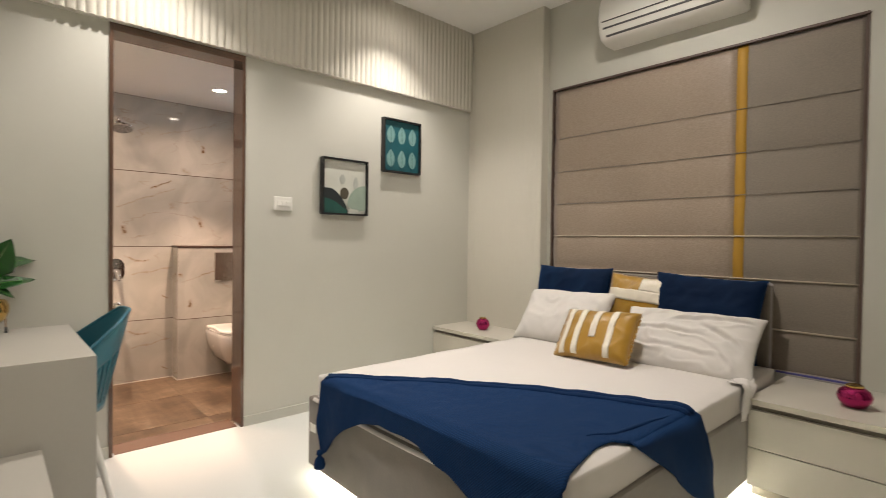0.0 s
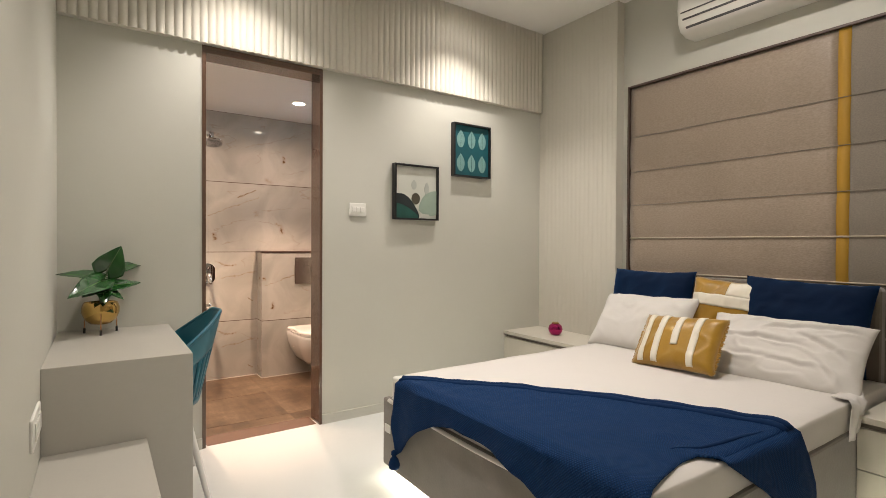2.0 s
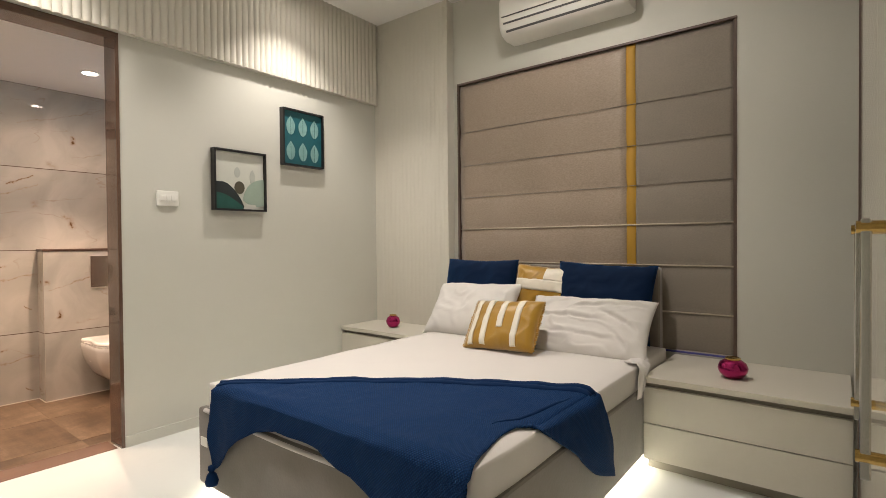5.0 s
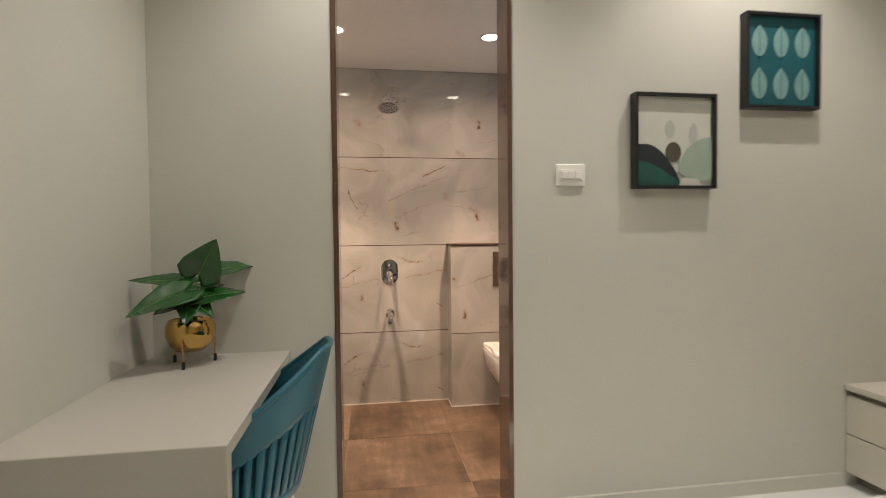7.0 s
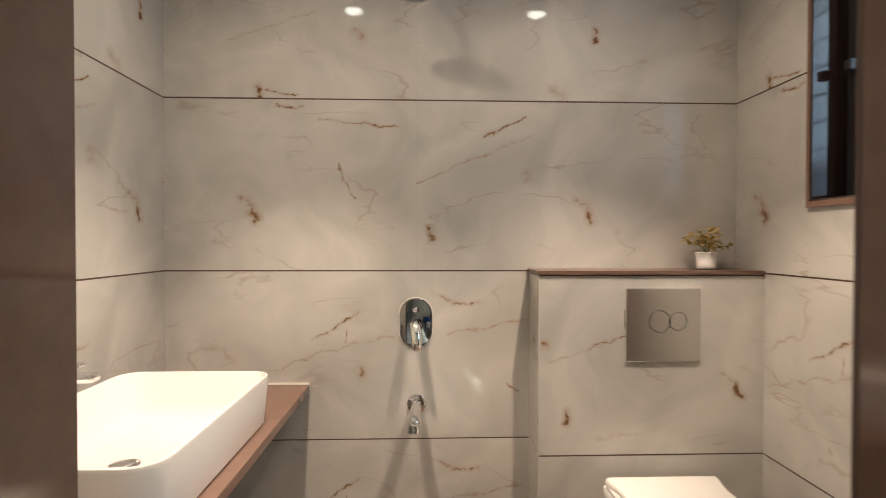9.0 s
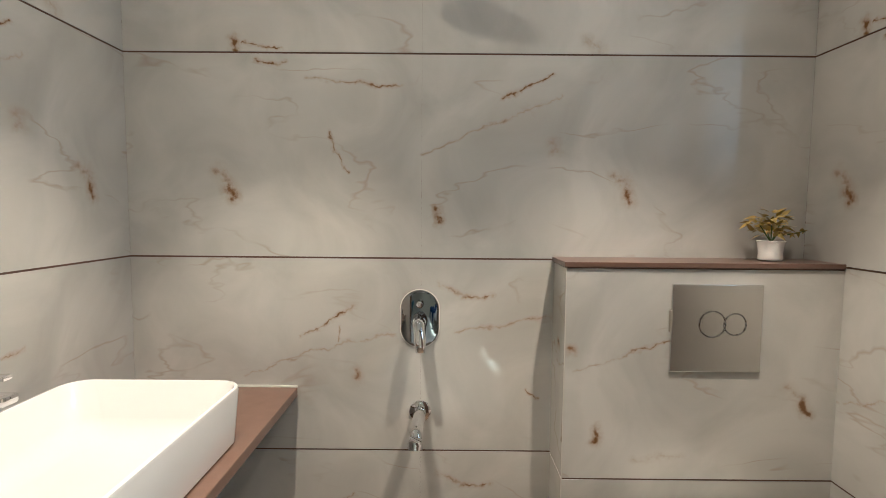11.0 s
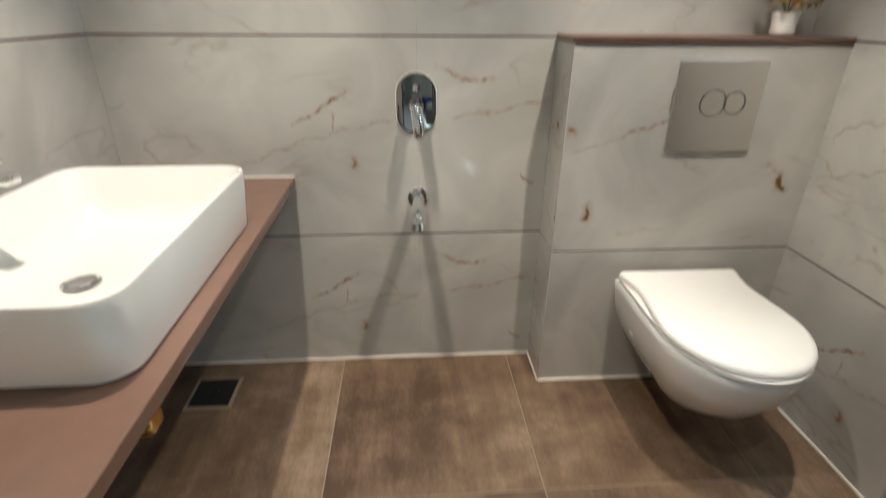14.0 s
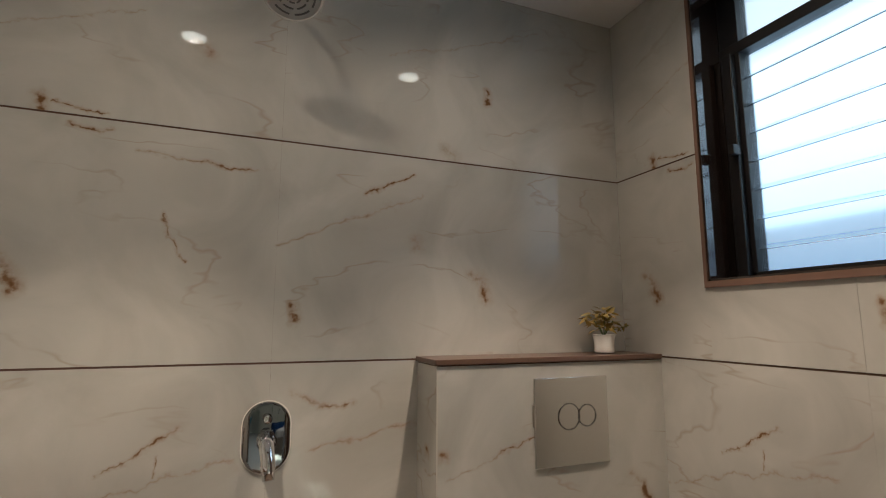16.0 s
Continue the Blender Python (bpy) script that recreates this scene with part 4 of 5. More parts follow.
def pillow_band(parent, w, h, d, dent, seed, a0, a1, b0, b1, mt, label="cream stripe"):
    """A band of cloth sewn on the cushion's front, following its swell."""
    bm = bmesh.new()
    na, nb = max(2, int((a1 - a0) * 22)), max(2, int((b1 - b0) * 16))
    grid = [[bm.verts.new(pillow_point(a0 + (a1 - a0) * i / na, b0 + (b1 - b0) * j / nb, -1, w, h, d, dent, seed) + Vector((0, -0.004, 0))) for j in range(nb + 1)] for i in range(na + 1)]
    for i in range(na):
        for j in range(nb):
            bm.faces.new((grid[i][j], grid[i + 1][j], grid[i + 1][j + 1], grid[i][j + 1]))
    ob = part("stripe", bm, mt, parent, label, smooth=0)
    ob.modifiers.new("thickness", "SOLIDIFY").thickness = 0.002


for a0, b0 in ((-0.80, -0.93), (-0.44, -0.93), (-0.02, -0.25), (0.42, -0.93)):
    pillow_band(striped, 0.46, 0.32, 0.13, 0.010, 21.0, a0, a0 + 0.16, b0, 0.95, CREAM)
for a0, a1, b0, b1 in ((-0.94, 0.94, 0.16, 0.50), (0.12, 0.94, 0.50, 0.95), (-0.94, 0.94, -0.46, -0.30)):
    pillow_band(mid, 0.42, 0.42, 0.13, 0.012, 7.0, a0, a1, b0, b1, CREAM, "cream printed block")
for sx in (-1, 1):
    bm = bmesh.new()
    for k in range(64):
        z = -0.145 + 0.29 * k / 63
        r = 0.012 + 0.008 * random.random()
        tube([(sx * 0.215, 0, z), (sx * (0.215 + r), 0.002 * random.uniform(-1, 1), z + random.uniform(-0.004, 0.004))], [0.004, 0.0026], 5, bm)
    part("fringe", bm, SATIN, striped, "gold fringe")


def throw():
    """Knitted throw laid across the foot corner, hanging over the foot and side."""
    th = thing("throw_blanket", "navy blue knitted throw draped across the foot of the bed", "blanket")
    top, xf, yr = MZ + 0.008, BXF + 0.0, BYR + 0.012

    def put(a, b):
        """a: inward from the foot edge, b: inward from the side edge; negative values hang down."""
        if a > 0 and b >= 0:
            b += float(np.interp(a, [0.0, 0.05, 0.25, 0.33, 0.385], [0.0, 0.014, 0.062, 0.055, 0.0])) * max(0.0, 1 - b / 0.35)
        w = 0.006 * noise.noise(Vector((a * 6, b * 6, 0))) + 0.004 * noise.noise(Vector((a * 17, b * 17, 5)))
        r = 0.03
        if a >= 0 and b >= 0:
            ra, rb = max(0.0, r - a), max(0.0, r - b)
            return Vector((xf + a, yr + b, top + w * 0.7 + 0.004 - (ra * ra + rb * rb) / (2 * r)))
        if a < 0:
            fold = 0.012 * math.sin(b * 21 + 2 * noise.noise(Vector((b * 3, 0, 1)))) * min(1, -a * 5)
            return Vector((xf - 0.016 + w + fold - 0.02 * min(1, -a * 6), yr + b, top + a - r * 0.3))
        fold = 0.010 * math.sin(a * 24) * min(1, -b * 5)
        return Vector((xf + a - 0.58 * b, yr - 0.018 + w + fold - 0.02 * min(1, -b * 6), top + b - r * 0.3))

    def hem(b):
        pts = [(0.0, 0.40), (0.10, 0.42), (0.20, 0.35), (0.33, 0.185), (0.45, 0.13), (0.62, 0.085), (0.85, 0.075), (1.0, 0.115), (1.1, 0.165), (1.21, 0.25), (1.275, 0.32), (1.32, 0.35), (1.345, 0.22)]
        return np.interp(b, [p[0] for p in pts], [p[1] for p in pts])

    def crest(b):
        return float(np.interp(b, [0.0, 0.06, 0.256, 0.464, 0.678, 0.893, 1.096, 1.287, 1.345], [0.868, 0.862, 0.781, 0.679, 0.554, 0.407, 0.234, 0.06, 0.03]))

    bm = bmesh.new()
    uv = bm.loops.layers.uv.new("uv")
    cols, na, nb = [], 44, 100
    for i in range(nb + 1):
        b = 1.345 * i / nb
        lo, hi = -float(hem(b)), crest(b)
        line = [lo + (0 - lo) * k / 18 for k in range(18)] + [hi * k / (na - 18) for k in range(na - 17)]
        cols.append([(bm.verts.new(put(a, b)), (a, b)) for a in line])
    cols_side = []
    for i in range(31):
        a = 0.375 + 0.50 * i / 30
        h = float(np.interp(a, [0.375, 0.42, 0.5, 0.62, 0.76, 0.855, 0.875], [0.004, 0.05, 0.13, 0.29, 0.36, 0.24, 0.10]))
        cols_side.append([(bm.verts.new(put(a, -h * (1 - k / 16)) if k < 16 else put(a, 0.004)), (a, -h * (1 - k / 16))) for k in range(17)])
    for grid in (cols, cols_side):
        for ca, cb in zip(grid, grid[1:]):
            for k in range(len(ca) - 1):
                quad = (ca[k], cb[k], cb[k + 1], ca[k + 1])
                f = bm.faces.new([q[0] for q in quad])
                for lp, q in zip(f.loops, quad):
                    lp[uv].uv = q[1]
    ob = part("cloth", bm, KNIT, th, smooth=0)
    ob.modifiers.new("thickness", "SOLIDIFY").thickness = 0.007
    for back, rad, rise in ((0.016, 0.019, 0.0), (0.046, 0.016, -0.003)):
        line = [put(crest(b) - back * (0.55 + 0.45 * (1 - b / 1.345)), b) + Vector((0, 0, rise)) for b in np.linspace(0.0, 1.34, 70)]
        part("rolled_edge", tube(line, [rad * (0.62 + 0.38 * (1 - i / 69)) + 0.002 * math.sin(i * 0.7) for i in range(70)], 12), KNIT, th, smooth=0)
    crease = [put(0.31 + 0.42 * k / 20, 0.085 - 0.05 * k / 20) for k in range(21)]
    part("fold", tube(crease, [0.002 + 0.006 * math.sin(math.pi * k / 20) for k in range(21)], 8), KNIT, th, smooth=0)
    ty, tz = yr + 1.315, top - 0.36
    part("tassel", lathe([(0.004, 0.05), (0.014, 0.045), (0.016, 0.03), (0.009, 0.022), (0.02, 0.008), (0.028, -0.02), (0.024, -0.035)][::-1], 16), KNIT, th, "knotted tassel", smooth=0).matrix_basis = pose(xf - 0.036, ty, tz - 0.02)


throw()


# ---- bedside units ----
def bedside(name, y0, y1, xf, label, open_end):
    u = thing(name, label, "bedside unit", (0, 0, 0), group="bedside units")
    part("worktop", boxes((xf, X1 - 0.001 if y0 < 2.9 else 3.898, y0, y1, 0.445, 0.4725), bevel=0.002), LAMLIGHT, u)
    back = X1 - 0.002 if y0 < 2.9 else 3.898
    # Channel shade is put into its colour; the kick shares the darker laminate.
    part("grip_channel", boxes((xf + 0.035, back, y0, y1, 0.405, 0.4445)), LAMDARK, u, "finger-grip channel, its shade put into the colour")
    part("drawer", boxes((xf + 0.008, xf + 0.034, y0, y1, 0.245, 0.420), bevel=0.002), LAMLIGHT, u)
    part("drawer", boxes((xf + 0.008, xf + 0.034, y0, y1, 0.065, 0.240), bevel=0.002), LAMLIGHT, u)
    part("carcass", boxes((xf + 0.035, back, y0 + 0.001, y1 - 0.001, 0.06, 0.404)), LAMLIGHT, u)
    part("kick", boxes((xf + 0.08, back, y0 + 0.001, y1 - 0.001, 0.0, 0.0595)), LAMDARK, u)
    return u


bedside("bedside_unit", BYL + 0.004, Y1 - 0.002, 3.50, "greige laminate bedside drawer unit beside the wall", True)
bedside("bedside_unit", 0.495, BYR - 0.004, 3.37, "long greige laminate drawer unit under the window", False)


def vase(x, y, s):
    v = thing("bud_vase", "small round magenta metallic vase with gold rim", "vase", (x, y, 0.4725), group="bedside vases")
    part("body", lathe([(0.02 * s, 0.0), (0.035 * s, 0.004), (0.052 * s, 0.03), (0.056 * s, 0.05), (0.048 * s, 0.075), (0.03 * s, 0.09), (0.022 * s, 0.092), (0.02 * s, 0.08)], 36), MAGENTA, v, smooth=60)
    part("rim", lathe([(0.021 * s, 0.088), (0.028 * s, 0.091), (0.029 * s, 0.098), (0.024 * s, 0.101), (0.019 * s, 0.098)], 32), GOLD, v, "gold rim", smooth=60)


vase(3.70, 3.315, 1.0)
vase(3.60, 0.945, 1.18)


# ---- wardrobe ----
def wardrobe():
    w = thing("wardrobe", "tall gloss beige wardrobe with long metal pulls", "wardrobe")
    part("carcass", boxes((1.30, 3.31, Y0 + 0.002, 0.455, 0.0, 2.62)), LAMLIGHT, w)
    for i, x in enumerate((1.303, 1.805, 2.307, 2.809)):
        d = part("door", boxes((x, x + 0.498, 0.456, 0.478, 0.06, 2.62), bevel=0.002), GLOSSY, w)
        if i in (1, 2):
            hx = 1.97 if i == 1 else 2.34
            hb = part("handle", boxes((hx - 0.008, hx + 0.008, 0.500, 0.516, 0.72, 1.18), bevel=0.003), STEEL, d, "grey metal bar pull")
            for z in (0.76, 1.165):
                part("mount", tube([(hx, 0.478, z), (hx, 0.522, z)], 0.011, 14), GOLD, d, "brass mount", smooth=40)
    part("end_trim", boxes((3.311, 3.335, 0.2, 0.484, 0.0, 2.62), bevel=0.002), BLINDBROWN, w, "dark brown end profile")


wardrobe()


# ---- desk ----
desk = thing("study_desk", "taupe laminate study desk with waterfall side panel", "desk")
bm = bmesh.new()
prof = [(2.818, 0.0), (2.818, 0.737), (Y1 - 0.002, 0.737), (Y1 - 0.002, 0.707), (2.848, 0.707), (2.848, 0.0)]
sides = [[bm.verts.new((x, y, z)) for y, z in prof] for x in (X0 + 0.0005, 1.037)]
for k in range(6):
    bm.faces.new((sides[0][k], sides[0][(k + 1) % 6], sides[1][(k + 1) % 6], sides[1][k]))
bm.faces.new(sides[0][::-1])
bm.faces.new(sides[1])
bmesh.ops.bevel(bm, geom=list(bm.edges), offset=0.0015, segments=1, affect="EDGES")
part("waterfall_top", bm, LAM, desk)
part("side_panel", boxes((X0, 1.0, Y1 - 0.03, Y1 - 0.003, 0.0, 0.7065), bevel=0.002), LAM, desk)
bench = thing("low_unit", "low taupe laminate bench unit beside the desk", "bench")
part("top", boxes((X0, 0.873, 1.35, 2.816, 0.393, 0.423), bevel=0.002), LAM, bench)
part("front", boxes((0.845, 0.868, 1.35, 2.815, 0.02, 0.392), bevel=0.002), LAM, bench)
part("end_panel", boxes((X0, 0.845, 1.35, 1.372, 0.0, 0.392)), LAM, bench)

socket = thing("wall_socket", "white double socket plate low on the wall", "socket", (X0, 2.60, 0.60))
part("plate", boxes((0, 0.010, -0.115, 0.115, -0.05, 0.05), bevel=0.003), PLASTIC, socket)
for y in (-0.055, 0.0, 0.055):
    part("rocker", boxes((0.010, 0.015, y - 0.02, y + 0.02, -0.028, 0.028), bevel=0.002), PLASTIC, socket)

switch = thing("light_switch", "white four-way light switch plate", "switch", (2.174, Y1, 1.419))
part("plate", boxes((-0.063, 0.063, -0.012, 0, -0.045, 0.045), bevel=0.004), PLASTIC, switch)
part("surround", boxes((-0.048, 0.048, -0.0145, -0.012, -0.022, 0.022), bevel=0.001), PLASTIC, switch)
for x in (-0.03, -0.0, 0.03):
    part("rocker", boxes((x - 0.0125, x + 0.0125, -0.019, -0.0145, -0.016, 0.016), bevel=0.002), PLASTIC, switch)


# ---- pictures ----
def disc_shape(pts, depth=0.0015):
    """A flat cut-out in the picture's plane from its outline."""
    bm = bmesh.new()
    f = bm.faces.new([bm.verts.new((x, 0, z)) for x, z in pts])
    r = bmesh.ops.extrude_face_region(bm, geom=[f])
    for v in r["geom"]:
        if isinstance(v, bmesh.types.BMVert):
            v.co.y -= depth
    return bm


def oval(cx, cz, rx, rz, n=28, tip=0.0):
    out = []
    for i in range(n):
        a = 2 * math.pi * i / n
        s = math.sin(a)
        out.append((cx + rx * math.cos(a) * (1 - tip * max(0, s) ** 2), cz + rz * s))
    return out


def picture(name, label, x0, x1, z0, z1, ground, base_label):
    w, h = x1 - x0, z1 - z0
    p = thing(name, label, "picture", ((x0 + x1) / 2, Y1, (z0 + z1) / 2))
    t, d = 0.012, 0.045
    part("frame", boxes((-w / 2, -w / 2 + t, -d, 0, -h / 2, h / 2), (w / 2 - t, w / 2, -d, 0, -h / 2, h / 2), (-w / 2 + t, w / 2 - t, -d, 0, -h / 2, -h / 2 + t), (-w / 2 + t, w / 2 - t, -d, 0, h / 2 - t, h / 2)), BLACK, p, "black box frame")
    part("print", boxes((-w / 2 + t, w / 2 - t, -0.024, -0.004, -h / 2 + t, h / 2 - t)), ground, p, base_label)
    return p, w, h


PAPER = mat("art_paper", (0.56, 0.57, 0.51), 0.5, var=0.08, scale=9)
TEALART = mat("art_teal", (0.006, 0.085, 0.105), 0.5, var=0.25, scale=14)
GREENART = mat("art_green", (0.01, 0.075, 0.06), 0.55, var=0.35, scale=12)
BLACKART = mat("art_black", (0.012, 0.018, 0.02), 0.55, var=0.3)
SAGEART = mat("art_sage", (0.30, 0.38, 0.31), 0.5, var=0.15, scale=12)
OLIVEART = mat("art_olive", (0.07, 0.062, 0.04), 0.55, var=0.3)
PALEART = mat("art_pale_leaf", (0.17, 0.31, 0.295), 0.5, var=0.3, scale=30)
GREYART = mat("art_grey", (0.42, 0.44, 0.40), 0.5, var=0.12, scale=14)
pa, w, h = picture("abstract_picture", "framed abstract print of dark and sage hills", 2.444, 2.815, 1.363, 1.762, PAPER, "cream and green abstract print")
hw, hh = w / 2 - 0.012, h / 2 - 0.012
hill = [(-hw, -hh), (hw * 0.15, -hh)] + [(hw * (0.15 - 1.15 * k / 14), -hh + 0.02 + 0.155 * math.sin(min(1, k / 11) * math.pi / 2) ** 0.8) for k in range(15)]
part("motif", disc_shape(hill), BLACKART, pa).location.y = -0.0245
low = [(-hw, -hh), (hw * 0.1, -hh)] + [(hw * (0.1 - 1.1 * k / 10), -hh + 0.02 + 0.085 * math.sin(k / 10 * math.pi / 2)) for k in range(11)]
part("motif", disc_shape(low), GREENART, pa).location.y = -0.0265
part("motif", disc_shape(oval(-0.005, -0.045, 0.036, 0.042)), OLIVEART, pa).location.y = -0.0255
bowl = [(hw, -hh + 0.03), (hw, 0.02)] + [(hw - 0.155 * math.sin(k / 12 * math.pi / 2 + 0.0), 0.02 - 0.15 * (1 - math.cos(k / 12 * math.pi / 2))) for k in range(1, 13)] + [(hw * 0.35, -hh + 0.03), (hw * 0.7, -hh + 0.018)]
part("motif", disc_shape(bowl), SAGEART, pa).location.y = -0.0285
part("motif", disc_shape(oval(-0.02, 0.055, 0.022, 0.035, tip=0.4)), GREYART, pa).location.y = -0.0245
part("motif", disc_shape(oval(0.09, 0.03, 0.02, 0.05, tip=0.4)), GREYART, pa).location.y = -0.0245
part("motif", disc_shape([(hw * 0.1, -hh), (hw * 0.75, -hh), (hw * 0.6, -hh + 0.03), (hw * 0.2, -hh + 0.035)]), PAPER, pa).location.y = -0.0305

pb, w, h = picture("leaf_picture", "framed teal print with six pale leaves", 2.955, 3.315, 1.712, 2.122, TEALART, "teal leaf print")
for col in (-0.105, 0.0, 0.105):
    for row in (-0.095, 0.088):
        lf = part("leaf_motif", disc_shape(oval(col, row, 0.037, 0.068, 32, 0.75)), PALEART, pb)
        lf.location.y = -0.0245
        part("vein", boxes((col - 0.001, col + 0.001, -0.0275, -0.0262, row - 0.085, row + 0.05)), TEALART, pb)


# ---- desk plant ----
def leaf_blade(length, width, droop, nu=10, nv=4, notch=0.10):
    """A pointed, notched leaf bending down along +x."""
    bm = bmesh.new()
    grid = []
    for i in range(nu + 1):
        t = i / nu
        half = width / 2 * ((t / 0.3 + 0.12) ** 0.5 if t < 0.264 else max(0.0, (1 - t) / 0.736) ** 0.85)
        row = []
        for j in range(-nv, nv + 1):
            s = j / nv
            row.append(bm.verts.new((length * t - notch * length * abs(s) * (1 - t) * (1 if t < 0.35 else 0.4), half * s, -droop * length * t * t + 0.16 * half * abs(s) + 0.01 * width * math.sin(t * 22) * abs(s))))
        grid.append(row)
    for a, b in zip(grid, grid[1:]):
        for k in range(2 * nv):
            bm.faces.new((a[k], a[k + 1], b[k + 1], b[k]))
    return bm


def desk_plant(at):
    p = thing("potted_plant", "dark green leafy plant in gold footed pot", "plant", at)
    pot = part("pot", lathe([(0.02, 0.045), (0.045, 0.05), (0.068, 0.072), (0.080, 0.105), (0.080, 0.13), (0.073, 0.152), (0.069, 0.156), (0.066, 0.152), (0.062, 0.14), (0.03, 0.138)], 48), GOLD, p, "polished gold bowl", smooth=60)
    part("soil", lathe([(0.03, 0.137), (0.064, 0.1385), (0.04, 0.146), (0.01, 0.148)], 24), SOIL, p)
    for k in range(3):
        a = math.radians(30 + 120 * k)
        lg = part("leg", tube([(0.076 * math.cos(a), 0.076 * math.sin(a), 0.12), (0.078 * math.cos(a), 0.078 * math.sin(a), 0.02)], 0.0032, 10), COPPER, p, "copper wire leg", smooth=40)
        part("rubber_foot", tube([(0.078 * math.cos(a), 0.078 * math.sin(a), 0.026), (0.078 * math.cos(a), 0.078 * math.sin(a), 0.0)], 0.0055, 10), BLACK, lg)
    side, near = Vector((0.873, 0.488, 0)), Vector((0.488, -0.873, 0))
    #      base: across, near, up; tip: across, near, up; width; facing: near share
    for ba, bn, bu, ta, tn, tu, wd, face in (
            (0.03, 0.0, 0.312, 0.075, 0.04, 0.425, 0.125, 1.5), (0.075, -0.03, 0.315, 0.25, -0.05, 0.35, 0.085, 0.55), (0.035, 0.02, 0.232, 0.165, 0.05, 0.252, 0.085, 0.6),
            (0.0, -0.02, 0.282, -0.165, -0.04, 0.312, 0.085, 0.5), (-0.02, 0.04, 0.262, -0.19, 0.11, 0.215, 0.105, 0.75), (-0.005, 0.02, 0.232, -0.115, 0.07, 0.205, 0.085, 0.5),
            (0.01, 0.03, 0.215, 0.05, 0.10, 0.178, 0.07, 0.4), (0.0, -0.03, 0.24, 0.03, -0.15, 0.25, 0.085, 0.2), (-0.01, 0.03, 0.225, -0.035, 0.10, 0.165, 0.075, 0.6), (0.03, -0.03, 0.25, 0.14, -0.10, 0.275, 0.08, 0.3)):
        base, tip = side * ba + near * bn + Vector((0, 0, bu)), side * ta + near * tn + Vector((0, 0, tu))
        ax = (tip - base).normalized()
        up = near * face + Vector((0, 0, 1))
        up = (up - ax * up.dot(ax)).normalized()
        m = Matrix((ax, up.cross(ax), up)).transposed().to_4x4()
        m.translation = base
        part("stem", tube(curve_points([(0, 0, 0.14), (base.x * 0.4, base.y * 0.4, 0.14 + (bu - 0.14) * 0.6), base + ax * 0.012], 5), [0.0042] * 6 + [0.003] * 5, 8), STEM, p, smooth=0)
        ln = (tip - base).length
        bl = part("leaf", leaf_blade(ln * 1.06, wd * 1.22, 0.10, 16, 5, 0.30), LEAF, p, smooth=0)
        bl.matrix_basis = m
        bl.modifiers.new("thickness", "SOLIDIFY").thickness = 0.0012
        rib = part("midrib", tube([(ln * t, 0, -0.10 * ln * t * t + 0.0009) for t in (0.0, 0.25, 0.5, 0.75, 0.95)], [0.0016, 0.0014, 0.0011, 0.0008, 0.0004], 6), RIB, bl, "pale green midrib", smooth=0)


desk_plant((0.725, 3.56, 0.737))


